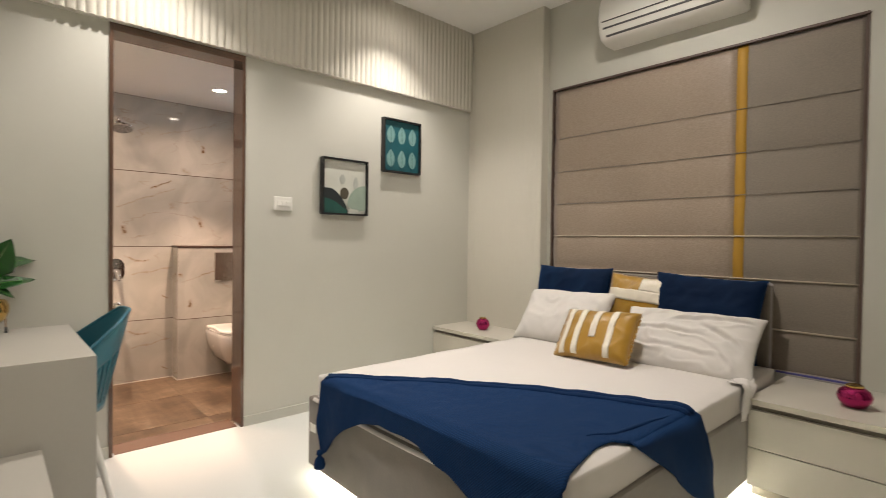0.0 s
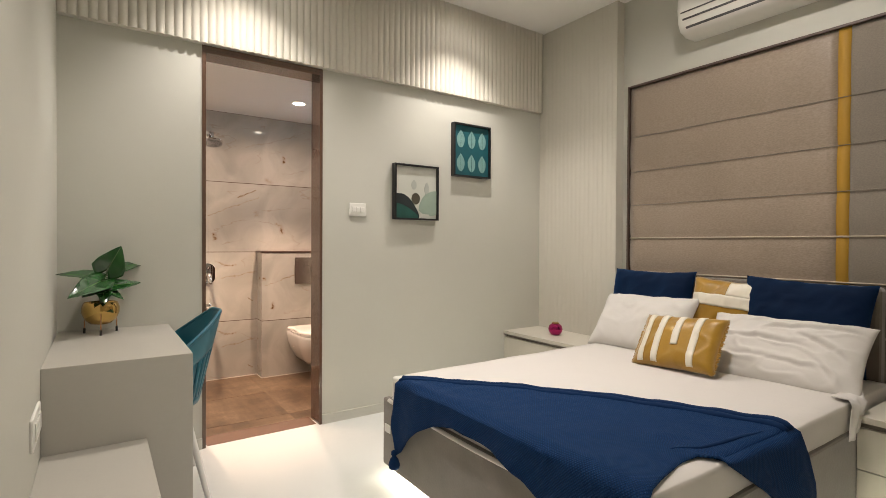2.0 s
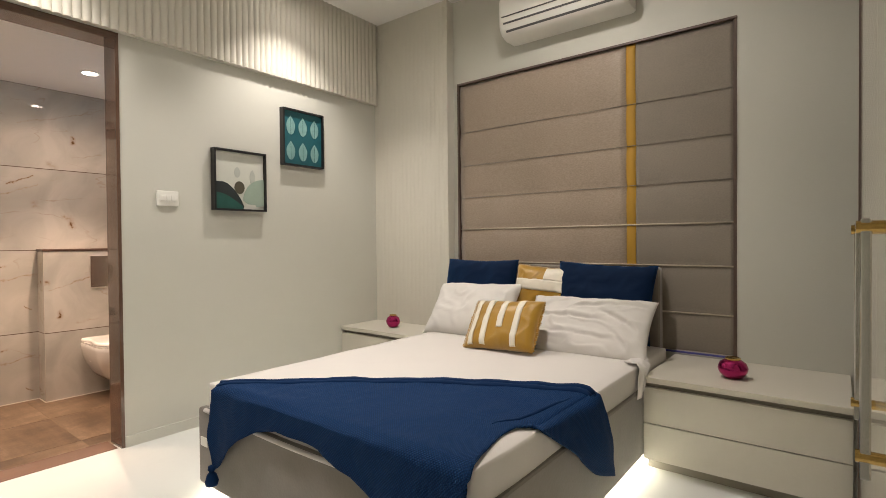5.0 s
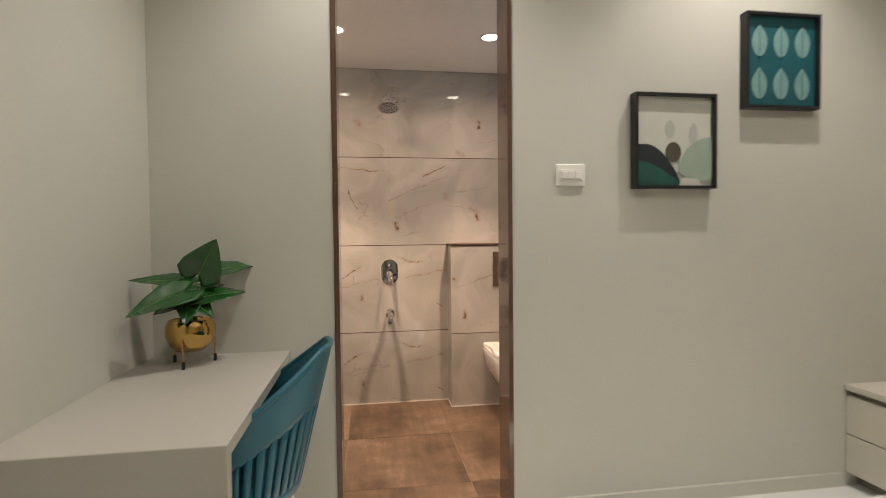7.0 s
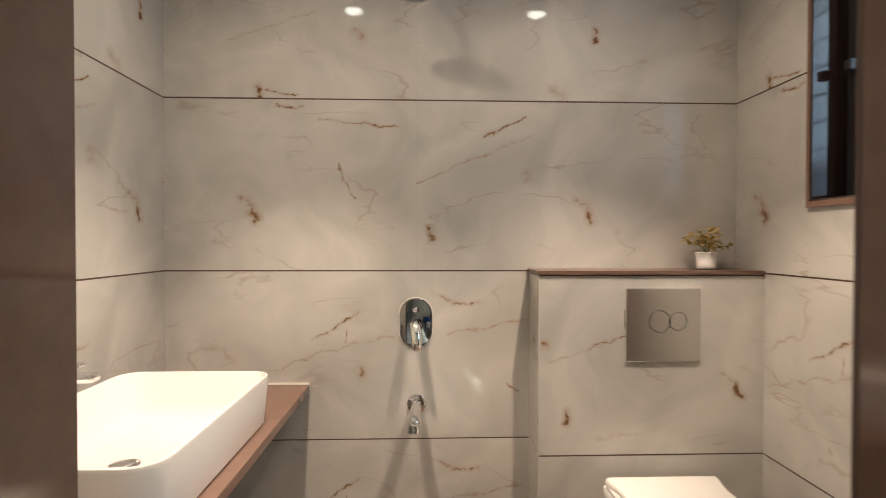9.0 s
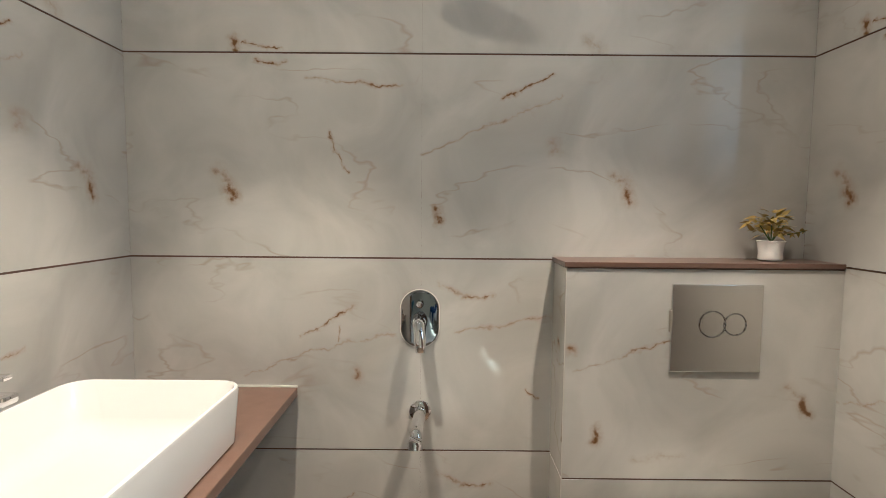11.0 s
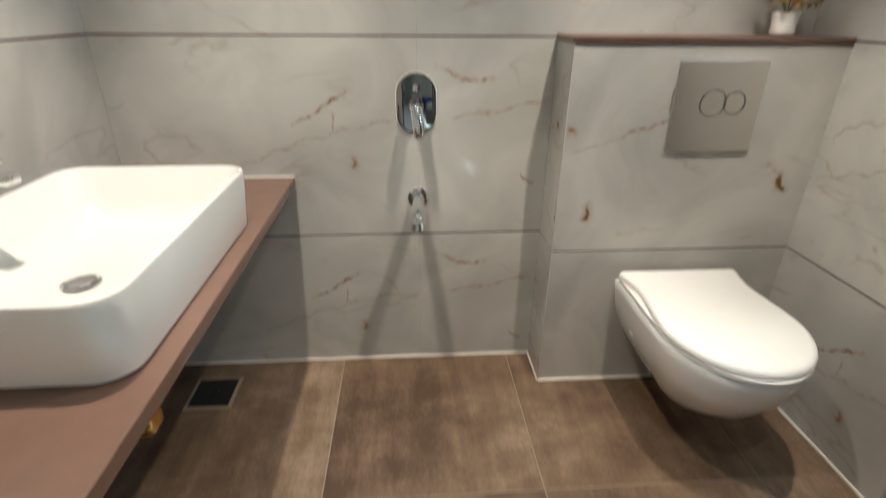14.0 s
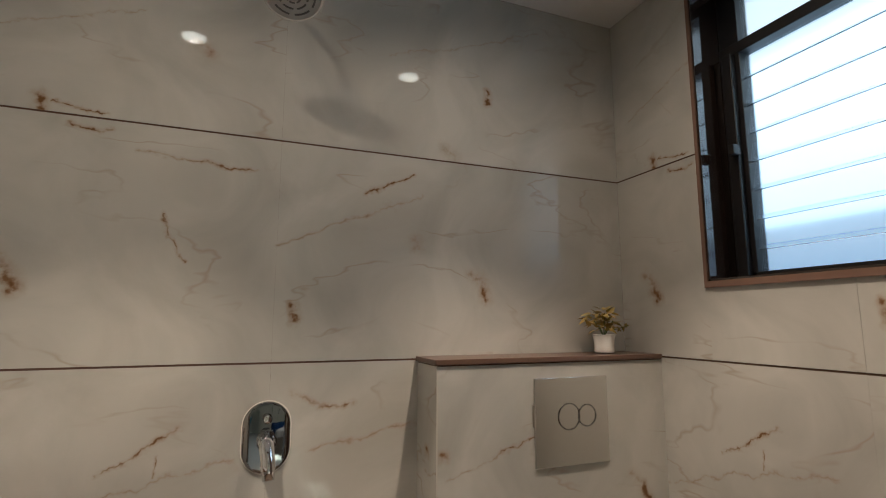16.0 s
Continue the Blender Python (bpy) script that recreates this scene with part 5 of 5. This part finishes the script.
# ---- chair ----
def chair(at, turn):
    """Tub chair facing +x in its own frame: a slotted plastic shell on four splayed legs."""
    c = thing("desk_chair", "teal plastic slotted tub chair on white legs", "chair", at, turn)
    seat_z = 0.45
    bm = bmesh.new()
    prof = [(0.21, 0.005), (0.16, 0.0), (0.0, -0.022), (-0.12, -0.02)]
    rows = []
    for k, (x, dz) in enumerate(prof):
        rows.append([bm.verts.new((x, 0.21 * s * (0.93 if k == 0 else 1.0), seat_z + dz + 0.035 * s * s)) for s in [j / 6 for j in range(-6, 7)]])
    for a, b in zip(rows, rows[1:]):
        for k in range(12):
            bm.faces.new((a[k], a[k + 1], b[k + 1], b[k]))
    seat = part("seat", bm, TEAL, c, smooth=0)
    seat.modifiers.new("thickness", "SOLIDIFY").thickness = 0.012

    def shell(theta, z):
        """Wall of the tub: theta 0 at the middle of the back, up to 105 degrees towards the arms."""
        t = math.radians(theta)
        flare = (z - seat_z) * 0.24
        r_x, r_y = 0.185 + flare * 1.0, 0.215 + flare * 0.35
        return Vector((-math.cos(t) * r_x - 0.005, math.sin(t) * r_y, z))

    def rim(theta):
        a = abs(theta)
        return seat_z + 0.40 - 0.255 * max(0.0, min(1.0, (a - 20) / 80)) ** 1.15

    def panel(th0, th1, f0, f1, n=4, m=5):
        b = bmesh.new()
        rows_ = []
        for i in range(n + 1):
            th = th0 + (th1 - th0) * i / n
            lo, hi = seat_z - 0.02, rim(th)
            rows_.append([b.verts.new(shell(th, lo + (hi - lo) * (f0 + (f1 - f0) * j / m))) for j in range(m + 1)])
        for p, q in zip(rows_, rows_[1:]):
            for j in range(m):
                b.faces.new((p[j], q[j], q[j + 1], p[j + 1]))
        return b

    def add(name, b):
        ob = part(name, b, TEAL, c, smooth=0)
        s = ob.modifiers.new("thickness", "SOLIDIFY")
        s.thickness, s.offset = 0.011, 0
        return ob

    add("backrest", panel(-105, 105, 0.60, 1.0, 60, 8))
    add("lower_band", panel(-105, 105, 0.0, 0.10, 60, 2))
    for th in range(-100, 101, 8):
        add("slat", panel(th - 2.6, th + 2.6, 0.085, 0.615, 2, 5))
    rim_line = [shell(th, rim(th)) for th in np.linspace(-105, 105, 64)]
    part("rim", tube(rim_line, 0.0085, 8), TEAL, c, smooth=0)
    for sx, sy in ((1, 1), (1, -1), (-1, 1), (-1, -1)):
        part("leg", tube([(0.11 * sx, 0.12 * sy, seat_z - 0.03), (0.20 * sx, 0.22 * sy, 0.0)], [0.017, 0.012], 14), WHITELEG, c, "white tapered leg", smooth=40)
    part("under_frame", boxes((-0.13, 0.13, -0.012, 0.012, seat_z - 0.05, seat_z - 0.028), (-0.012, 0.012, -0.14, 0.14, seat_z - 0.05, seat_z - 0.028), bevel=0.003), WHITELEG, c)


chair((0.935, 3.27, 0.0), 180)


# ---- bathroom things ----
door = structure("door_1", box(bmesh.new(), 0.0, 0.69, -0.018, 0.018, 0.008, 2.27, bevel=0.002), DOORBROWN, "dark brown laminate bathroom door standing open inwards", "door")
door.matrix_world = pose(1.951, 3.896, 0, 0, 0, 21)
for z in (0.25, 1.15, 2.05):
    part("hinge", tube([(0.002, -0.022, z - 0.05), (0.002, -0.022, z + 0.05)], 0.007, 12), STEEL, door, smooth=40)

counter = thing("vanity_counter", "brown stone vanity shelf fixed to the wall", "counter")
part("slab", boxes((BX0, 1.107, BY0 + 0.012, BY1 - 0.001, 0.672, 0.702), bevel=0.003), BROWNTOP, counter)
part("splash_seal", boxes((BX0, 1.107, BY1 - 0.005, BY1 - 0.001, 0.702, 0.708)), WHITEGROUT, counter)


def rounded_rect(x0, x1, y0, y1, r, n=7):
    out = []
    for cx, cy, a0 in ((x1 - r, y1 - r, 0), (x0 + r, y1 - r, 90), (x0 + r, y0 + r, 180), (x1 - r, y0 + r, 270)):
        for k in range(n + 1):
            a = math.radians(a0 + 90 * k / n)
            out.append((cx + r * math.cos(a), cy + r * math.sin(a)))
    return out


def loft(sections, cap_first=True, cap_last=True):
    bm = bmesh.new()
    rings = [[bm.verts.new(p) for p in s] for s in sections]
    for a, b in zip(rings, rings[1:]):
        for k in range(len(a)):
            q = (k + 1) % len(a)
            bm.faces.new((a[k], a[q], b[q], b[k]))
    if cap_first:
        bm.faces.new(rings[0][::-1])
    if cap_last:
        bm.faces.new(rings[-1])
    return bm


basin = thing("wash_basin", "white ceramic rectangular countertop wash basin", "wash basin")
bx0, bx1, by0, by1, bz = 0.655, 1.080, 4.265, 4.905, 0.702
secs = []
for inset, z, r in ((0.016, 0.0, 0.05), (0.010, 0.004, 0.055), (0.0, 0.128, 0.06), (0.002, 0.134, 0.06), (0.008, 0.135, 0.055), (0.012, 0.131, 0.05), (0.03, 0.05, 0.06), (0.05, 0.030, 0.07), (0.12, 0.024, 0.06), (0.17, 0.022, 0.02)):
    secs.append([(x, y, bz + z) for x, y in rounded_rect(bx0 + inset, bx1 - inset, by0 + inset, by1 - inset, r)])
part("bowl", loft(secs), CERAMIC, basin, smooth=50)
part("drain", lathe([(0.03, 0.0), (0.033, 0.004), (0.028, 0.007), (0.024, 0.004), (0.0235, 0.010), (0.01, 0.012)], 32), CHROME, basin, "chrome waste", smooth=50).location = (0.87, 4.53, bz + 0.0225)

tap = thing("basin_tap", "chrome wall-mounted basin spout", "tap", (BX0, 4.60, 0.90))
part("rose", tube([(0, 0, 0), (0.008, 0, 0)], 0.03, 28), CHROME, tap, smooth=40)
part("spout", boxes((0.006, 0.17, -0.018, 0.018, -0.010, 0.010), bevel=0.006), CHROME, tap, smooth=40)
part("lever_rose", tube([(0, 0.12, 0.0), (0.01, 0.12, 0.0)], 0.028, 28), CHROME, tap, smooth=40)
part("lever", boxes((0.01, 0.06, 0.108, 0.132, -0.006, 0.006), bevel=0.004), CHROME, tap, smooth=40)
waste = thing("bottle_trap", "brass waste pipe stub under the counter", "pipe", (1.035, 4.345, 0.0))
part("pipe", tube([(0, 0, 0.671), (0, 0, 0.57)], 0.019, 18), GOLD, waste, smooth=40)
part("elbow", tube(curve_points([(0, 0, 0.57), (-0.02, 0, 0.55), (-0.12, 0, 0.545), (-0.434, 0, 0.545)], 5), 0.014, 14), GOLD, waste, smooth=40)

mixer = thing("shower_mixer", "chrome oval concealed shower mixer with lever", "shower mixer", (1.487, BY1, 0.922))


def stadium(w, h, n=14):
    r, out = w / 2, []
    for sgn in (1, -1):
        for k in range(n + 1):
            a = math.pi * k / n
            out.append((sgn * r * math.cos(a), sgn * (h / 2 - r) + sgn * r * math.sin(a)))
    return out


part("sealant_ring", loft([[(x, y, z) for x, z in stadium(0.123, 0.183)] for y in (0, -0.0012)]), WHITEGROUT, mixer, "thin white sealant ring")
part("plate", loft([[(x * s, y, z * s) for x, z in stadium(0.118, 0.178)] for s, y in ((1, 0), (1, -0.004), (0.97, -0.007), (0.9, -0.008))]), DARKREFLECT, mixer, "oval chrome face plate, dark reflection in its colour", smooth=40)
part("diverter", lathe([(0.012, 0.0), (0.012, 0.02), (0.009, 0.026), (0.003, 0.028)], 24), CHROME, mixer, smooth=40).matrix_basis = pose(0, -0.007, 0.048, 90)
part("cartridge", lathe([(0.024, 0.0), (0.024, 0.03), (0.02, 0.04), (0.005, 0.042)], 28), CHROME, mixer, smooth=40).matrix_basis = pose(0, -0.007, -0.005, 90)
part("lever", tube([(0, -0.035, 0.008), (0, -0.055, -0.01), (0.004, -0.075, -0.055), (0.006, -0.085, -0.085)], [0.016, 0.019, 0.018, 0.014], 16), CHROME, mixer, smooth=0)

spigot = thing("bath_spout", "short chrome wall spout", "tap", (1.49, BY1, 0.625))
part("flange", lathe([(0.034, 0), (0.034, 0.006), (0.024, 0.014), (0.01, 0.014)], 28), CHROME, spigot, smooth=40).matrix_basis = pose(0, 0, 0.005, 90)
part("spout", tube(curve_points([(0, -0.005, 0.005), (-0.003, -0.10, 0.004), (-0.006, -0.150, -0.006), (-0.007, -0.160, -0.04)], 5), [0.019] * 12 + [0.021] * 4, 18), CHROME, spigot, smooth=40)

head = thing("overhead_shower", "round chrome overhead shower on wall arm", "shower head", (1.487, BY1, 2.08))
part("flange", lathe([(0.03, 0), (0.03, 0.006), (0.014, 0.014), (0.01, 0.014)], 28), CHROME, head, smooth=40).matrix_basis = pose(0, 0, 0.03, 90)
part("arm", tube(curve_points([(0, 0, 0.03), (0, -0.10, 0.035), (0, -0.20, 0.015), (0, -0.235, -0.03)], 6), 0.010, 14), CHROME, head, smooth=40)
ROSE = pose(0, -0.245, -0.075, -20)
part("rose", lathe([(0.012, 0.035), (0.02, 0.02), (0.068, 0.008), (0.075, 0.0), (0.073, -0.006), (0.066, -0.007)], 44), CHROME, head, smooth=40).matrix_basis = ROSE
part("spray_face", lathe([(0.0665, -0.005), (0.066, -0.0075), (0.03, -0.008), (0.0005, -0.008)], 40), SPRAY, head, "grey rubber spray face", smooth=40).matrix_basis = ROSE
for r in (0.017, 0.034, 0.051):
    for k in range(6):
        a0 = 60 * k + r * 700
        pts = [(r * math.cos(math.radians(a0 + d)), r * math.sin(math.radians(a0 + d)), -0.0078) for d in range(0, 46, 9)]
        part("nozzle_slot", tube(pts, 0.0026, 6), GREYP, head).matrix_basis = ROSE


def flush_plate():
    p = thing("flush_plate", "square brushed chrome dual flush plate", "flush plate", (2.309, LY, 0.937))
    part("plate", boxes((-0.125, 0.125, -0.008, 0.0, -0.1215, 0.1215), bevel=0.002), MIRRORSTEEL, p)
    for x, r in ((-0.012, 0.036), (0.05, 0.030)):
        ring = [(x + r * math.cos(a), -0.0085, 0.012 + r * math.sin(a)) for a in np.linspace(0, 2 * math.pi, 40)]
        part("button_ring", tube(ring, 0.002, 6), DARKREFLECT, p, "chrome button outline")
    part("side_clip", boxes((-0.129, -0.1235, -0.012, -0.002, -0.01, 0.05), bevel=0.001), LAMDARK, p)


flush_plate()


def toilet():
    """Wall-hung pan and lid; y runs from the cistern wall towards the room."""
    wc = thing("toilet", "white wall-hung toilet with closed slim lid", "toilet", (2.300, LY, 0.010))
    hw, length = 0.185, 0.53

    def outline(wd, ln, back=0.0, n=26):
        pts = [(-wd, -back), ]
        for k in range(n + 1):
            a = math.pi * k / n
            pts.append((-wd * math.cos(a) * (1.0), -(ln - wd * 1.25) - wd * 1.25 * math.sin(a)))
        pts.append((wd, -back))
        return pts

    secs_ = []
    for z, wd, ln in ((0.122, 0.07, 0.28), (0.126, 0.088, 0.32), (0.162, 0.115, 0.385), (0.228, 0.148, 0.452), (0.30, 0.174, 0.50), (0.36, 0.184, 0.518), (0.385, 0.187, 0.52), (0.39, 0.183, 0.515)):
        secs_.append([(x, y, z) for x, y in outline(wd, ln)])
    part("pan", loft(secs_), CERAMIC, wc, smooth=50)
    part("seat", loft([[(x, y - 0.02, z) for x, y in outline(wd, ln)] for z, wd, ln in ((0.392, 0.181, 0.502), (0.394, 0.185, 0.507), (0.403, 0.185, 0.507), (0.405, 0.181, 0.502))]), CERAMIC, wc, smooth=50)

    def lid_outline(wd, ln):
        """Winged at the hinges, drawn in behind them, round at the front."""
        q = wd / 0.187
        wing = [(0.190 * q, -0.027), (0.186 * q, -0.05), (0.176 * q, -0.085), (0.170 * q, -0.125), (0.172 * q, -0.17), (0.179 * q, -0.22), (0.185 * q, -0.265)]
        n, r = 26, 0.215 * q
        arc = [(-wd * math.cos(math.pi * k / n), -(ln - r) - r * math.sin(math.pi * k / n)) for k in range(n + 1)]
        return [(-x, y) for x, y in wing] + arc + wing[::-1]

    part("lid", loft([[(x, y, z) for x, y in lid_outline(wd, ln)] for z, wd, ln in ((0.407, 0.183, 0.518), (0.410, 0.187, 0.522), (0.420, 0.1865, 0.521), (0.428, 0.181, 0.514), (0.4305, 0.170, 0.50))]), CERAMIC, wc, "glossy slim lid", smooth=50)
    for sx in (-1, 1):
        part("hinge", tube([(0.10 * sx - 0.02, -0.028, 0.415), (0.10 * sx + 0.02, -0.028, 0.415)], 0.010, 14), CERAMIC, wc, smooth=40)
        part("bolt_cap", tube([(0.12 * sx, -0.12, 0.27), (0.163 * sx, -0.12, 0.27)], 0.014, 18), CERAMIC, wc, smooth=40)


toilet()

spray = thing("health_faucet", "chrome hand spray on wall hook with hose", "hand spray")
wx = BX1
part("bracket", boxes((wx - 0.045, wx, 4.405, 4.435, 0.755, 0.785), bevel=0.006), CHROME, spray, smooth=40)
part("handle", tube([(wx - 0.05, 4.425, 0.735), (wx - 0.055, 4.415, 0.80), (wx - 0.06, 4.40, 0.90)], [0.011, 0.013, 0.014], 16), CHROME, spray, smooth=40)
part("trigger", tube([(wx - 0.085, 4.408, 0.79), (wx - 0.088, 4.396, 0.875)], 0.004, 10), CHROME, spray, smooth=40)
part("nozzle", tube([(wx - 0.045, 4.40, 0.905), (wx - 0.11, 4.395, 0.915)], [0.02, 0.023], 22), CHROME, spray, smooth=40)
hose = curve_points([(wx - 0.05, 4.426, 0.735), (wx - 0.055, 4.45, 0.62), (wx - 0.06, 4.50, 0.46), (wx - 0.06, 4.52, 0.34), (wx - 0.06, 4.49, 0.24), (wx - 0.06, 4.42, 0.195), (wx - 0.058, 4.35, 0.235), (wx - 0.056, 4.315, 0.32), (wx - 0.055, 4.305, 0.42)], 16)
part("hose", tube(hose, [0.0075 + 0.0007 * (i % 2) for i in range(len(hose))], 12), CHROME, spray, "ribbed chrome hose", smooth=0)
angle = thing("angle_valve", "chrome angle valve with lever on tiled wall", "valve", (wx, 4.30, 0.47))
part("flange", lathe([(0.036, 0), (0.036, 0.006), (0.02, 0.014), (0.012, 0.014)], 28), CHROME, angle, smooth=40).matrix_basis = pose(0, 0, 0, 0, -90, 0)
part("body", tube([(-0.01, 0, 0), (-0.075, 0, 0)], 0.02, 20), CHROME, angle, smooth=40)
part("outlet", tube([(-0.055, 0.0, -0.005), (-0.055, 0.004, -0.055)], 0.012, 16), CHROME, angle, smooth=40)
part("lever", tube([(-0.065, 0.0, 0.012), (-0.09, 0.05, 0.012), (-0.10, 0.10, 0.006)], [0.012, 0.013, 0.010], 14), CHROME, angle, smooth=0)

plant2 = thing("ledge_plant", "small olive gold artificial plant in white pot", "plant", (2.50, 5.15, LZ))
part("pot", lathe([(0.03, 0.0), (0.033, 0.004), (0.031, 0.02), (0.035, 0.048), (0.038, 0.055), (0.035, 0.057), (0.032, 0.05), (0.02, 0.048)], 36), CERAMIC, plant2, smooth=50)
for k in range(95):
    az, el, r = random.uniform(0, 360), random.uniform(15, 85), random.uniform(0.02, 0.075)
    a, e = math.radians(az), math.radians(el)
    c_ = Vector((r * math.cos(a) * math.cos(e), r * math.sin(a) * math.cos(e) * 0.9, 0.06 + r * math.sin(e) * 1.1))
    lf = part("leaf", leaf_blade(random.uniform(0.02, 0.034), random.uniform(0.012, 0.02), 0.3, 4, 1), DRYLEAF, plant2)
    lf.matrix_basis = pose(*c_, 0, 0, az) @ pose(0, 0, 0, random.uniform(-40, 40), random.uniform(-60, 20), 0)
for k in range(5):
    a = math.radians(72 * k + 20)
    part("stem", tube([(0, 0, 0.05), (0.03 * math.cos(a), 0.03 * math.sin(a), 0.10)], 0.0016, 6), STEM, plant2)
part("sprig", tube(curve_points([(0.01, 0, 0.07), (0.05, -0.01, 0.075), (0.085, -0.015, 0.085)], 5), 0.0015, 6), STEM, plant2)
for k in range(9):
    lf = part("leaf", leaf_blade(0.02, 0.012, 0.3, 4, 1), DRYLEAF, plant2)
    lf.matrix_basis = pose(0.045 + 0.005 * k, -0.01 - 0.001 * k, 0.075 + 0.0015 * k, 0, random.uniform(-50, 40), 100 * k)

drain = thing("floor_drain", "square steel floor drain with white grout", "drain", (0.79, 5.07, 0.0))
part("surround", boxes((-0.076, 0.076, -0.076, 0.076, 0.0, 0.003), bevel=0.001), FLOORGROUT, drain)
part("grate", boxes((-0.065, 0.065, -0.065, 0.065, 0.003, 0.006), bevel=0.001), BLACK, drain, "dark steel grate")
part("hub", lathe([(0.018, 0.006), (0.016, 0.009), (0.005, 0.009)], 20), BLACK, drain)
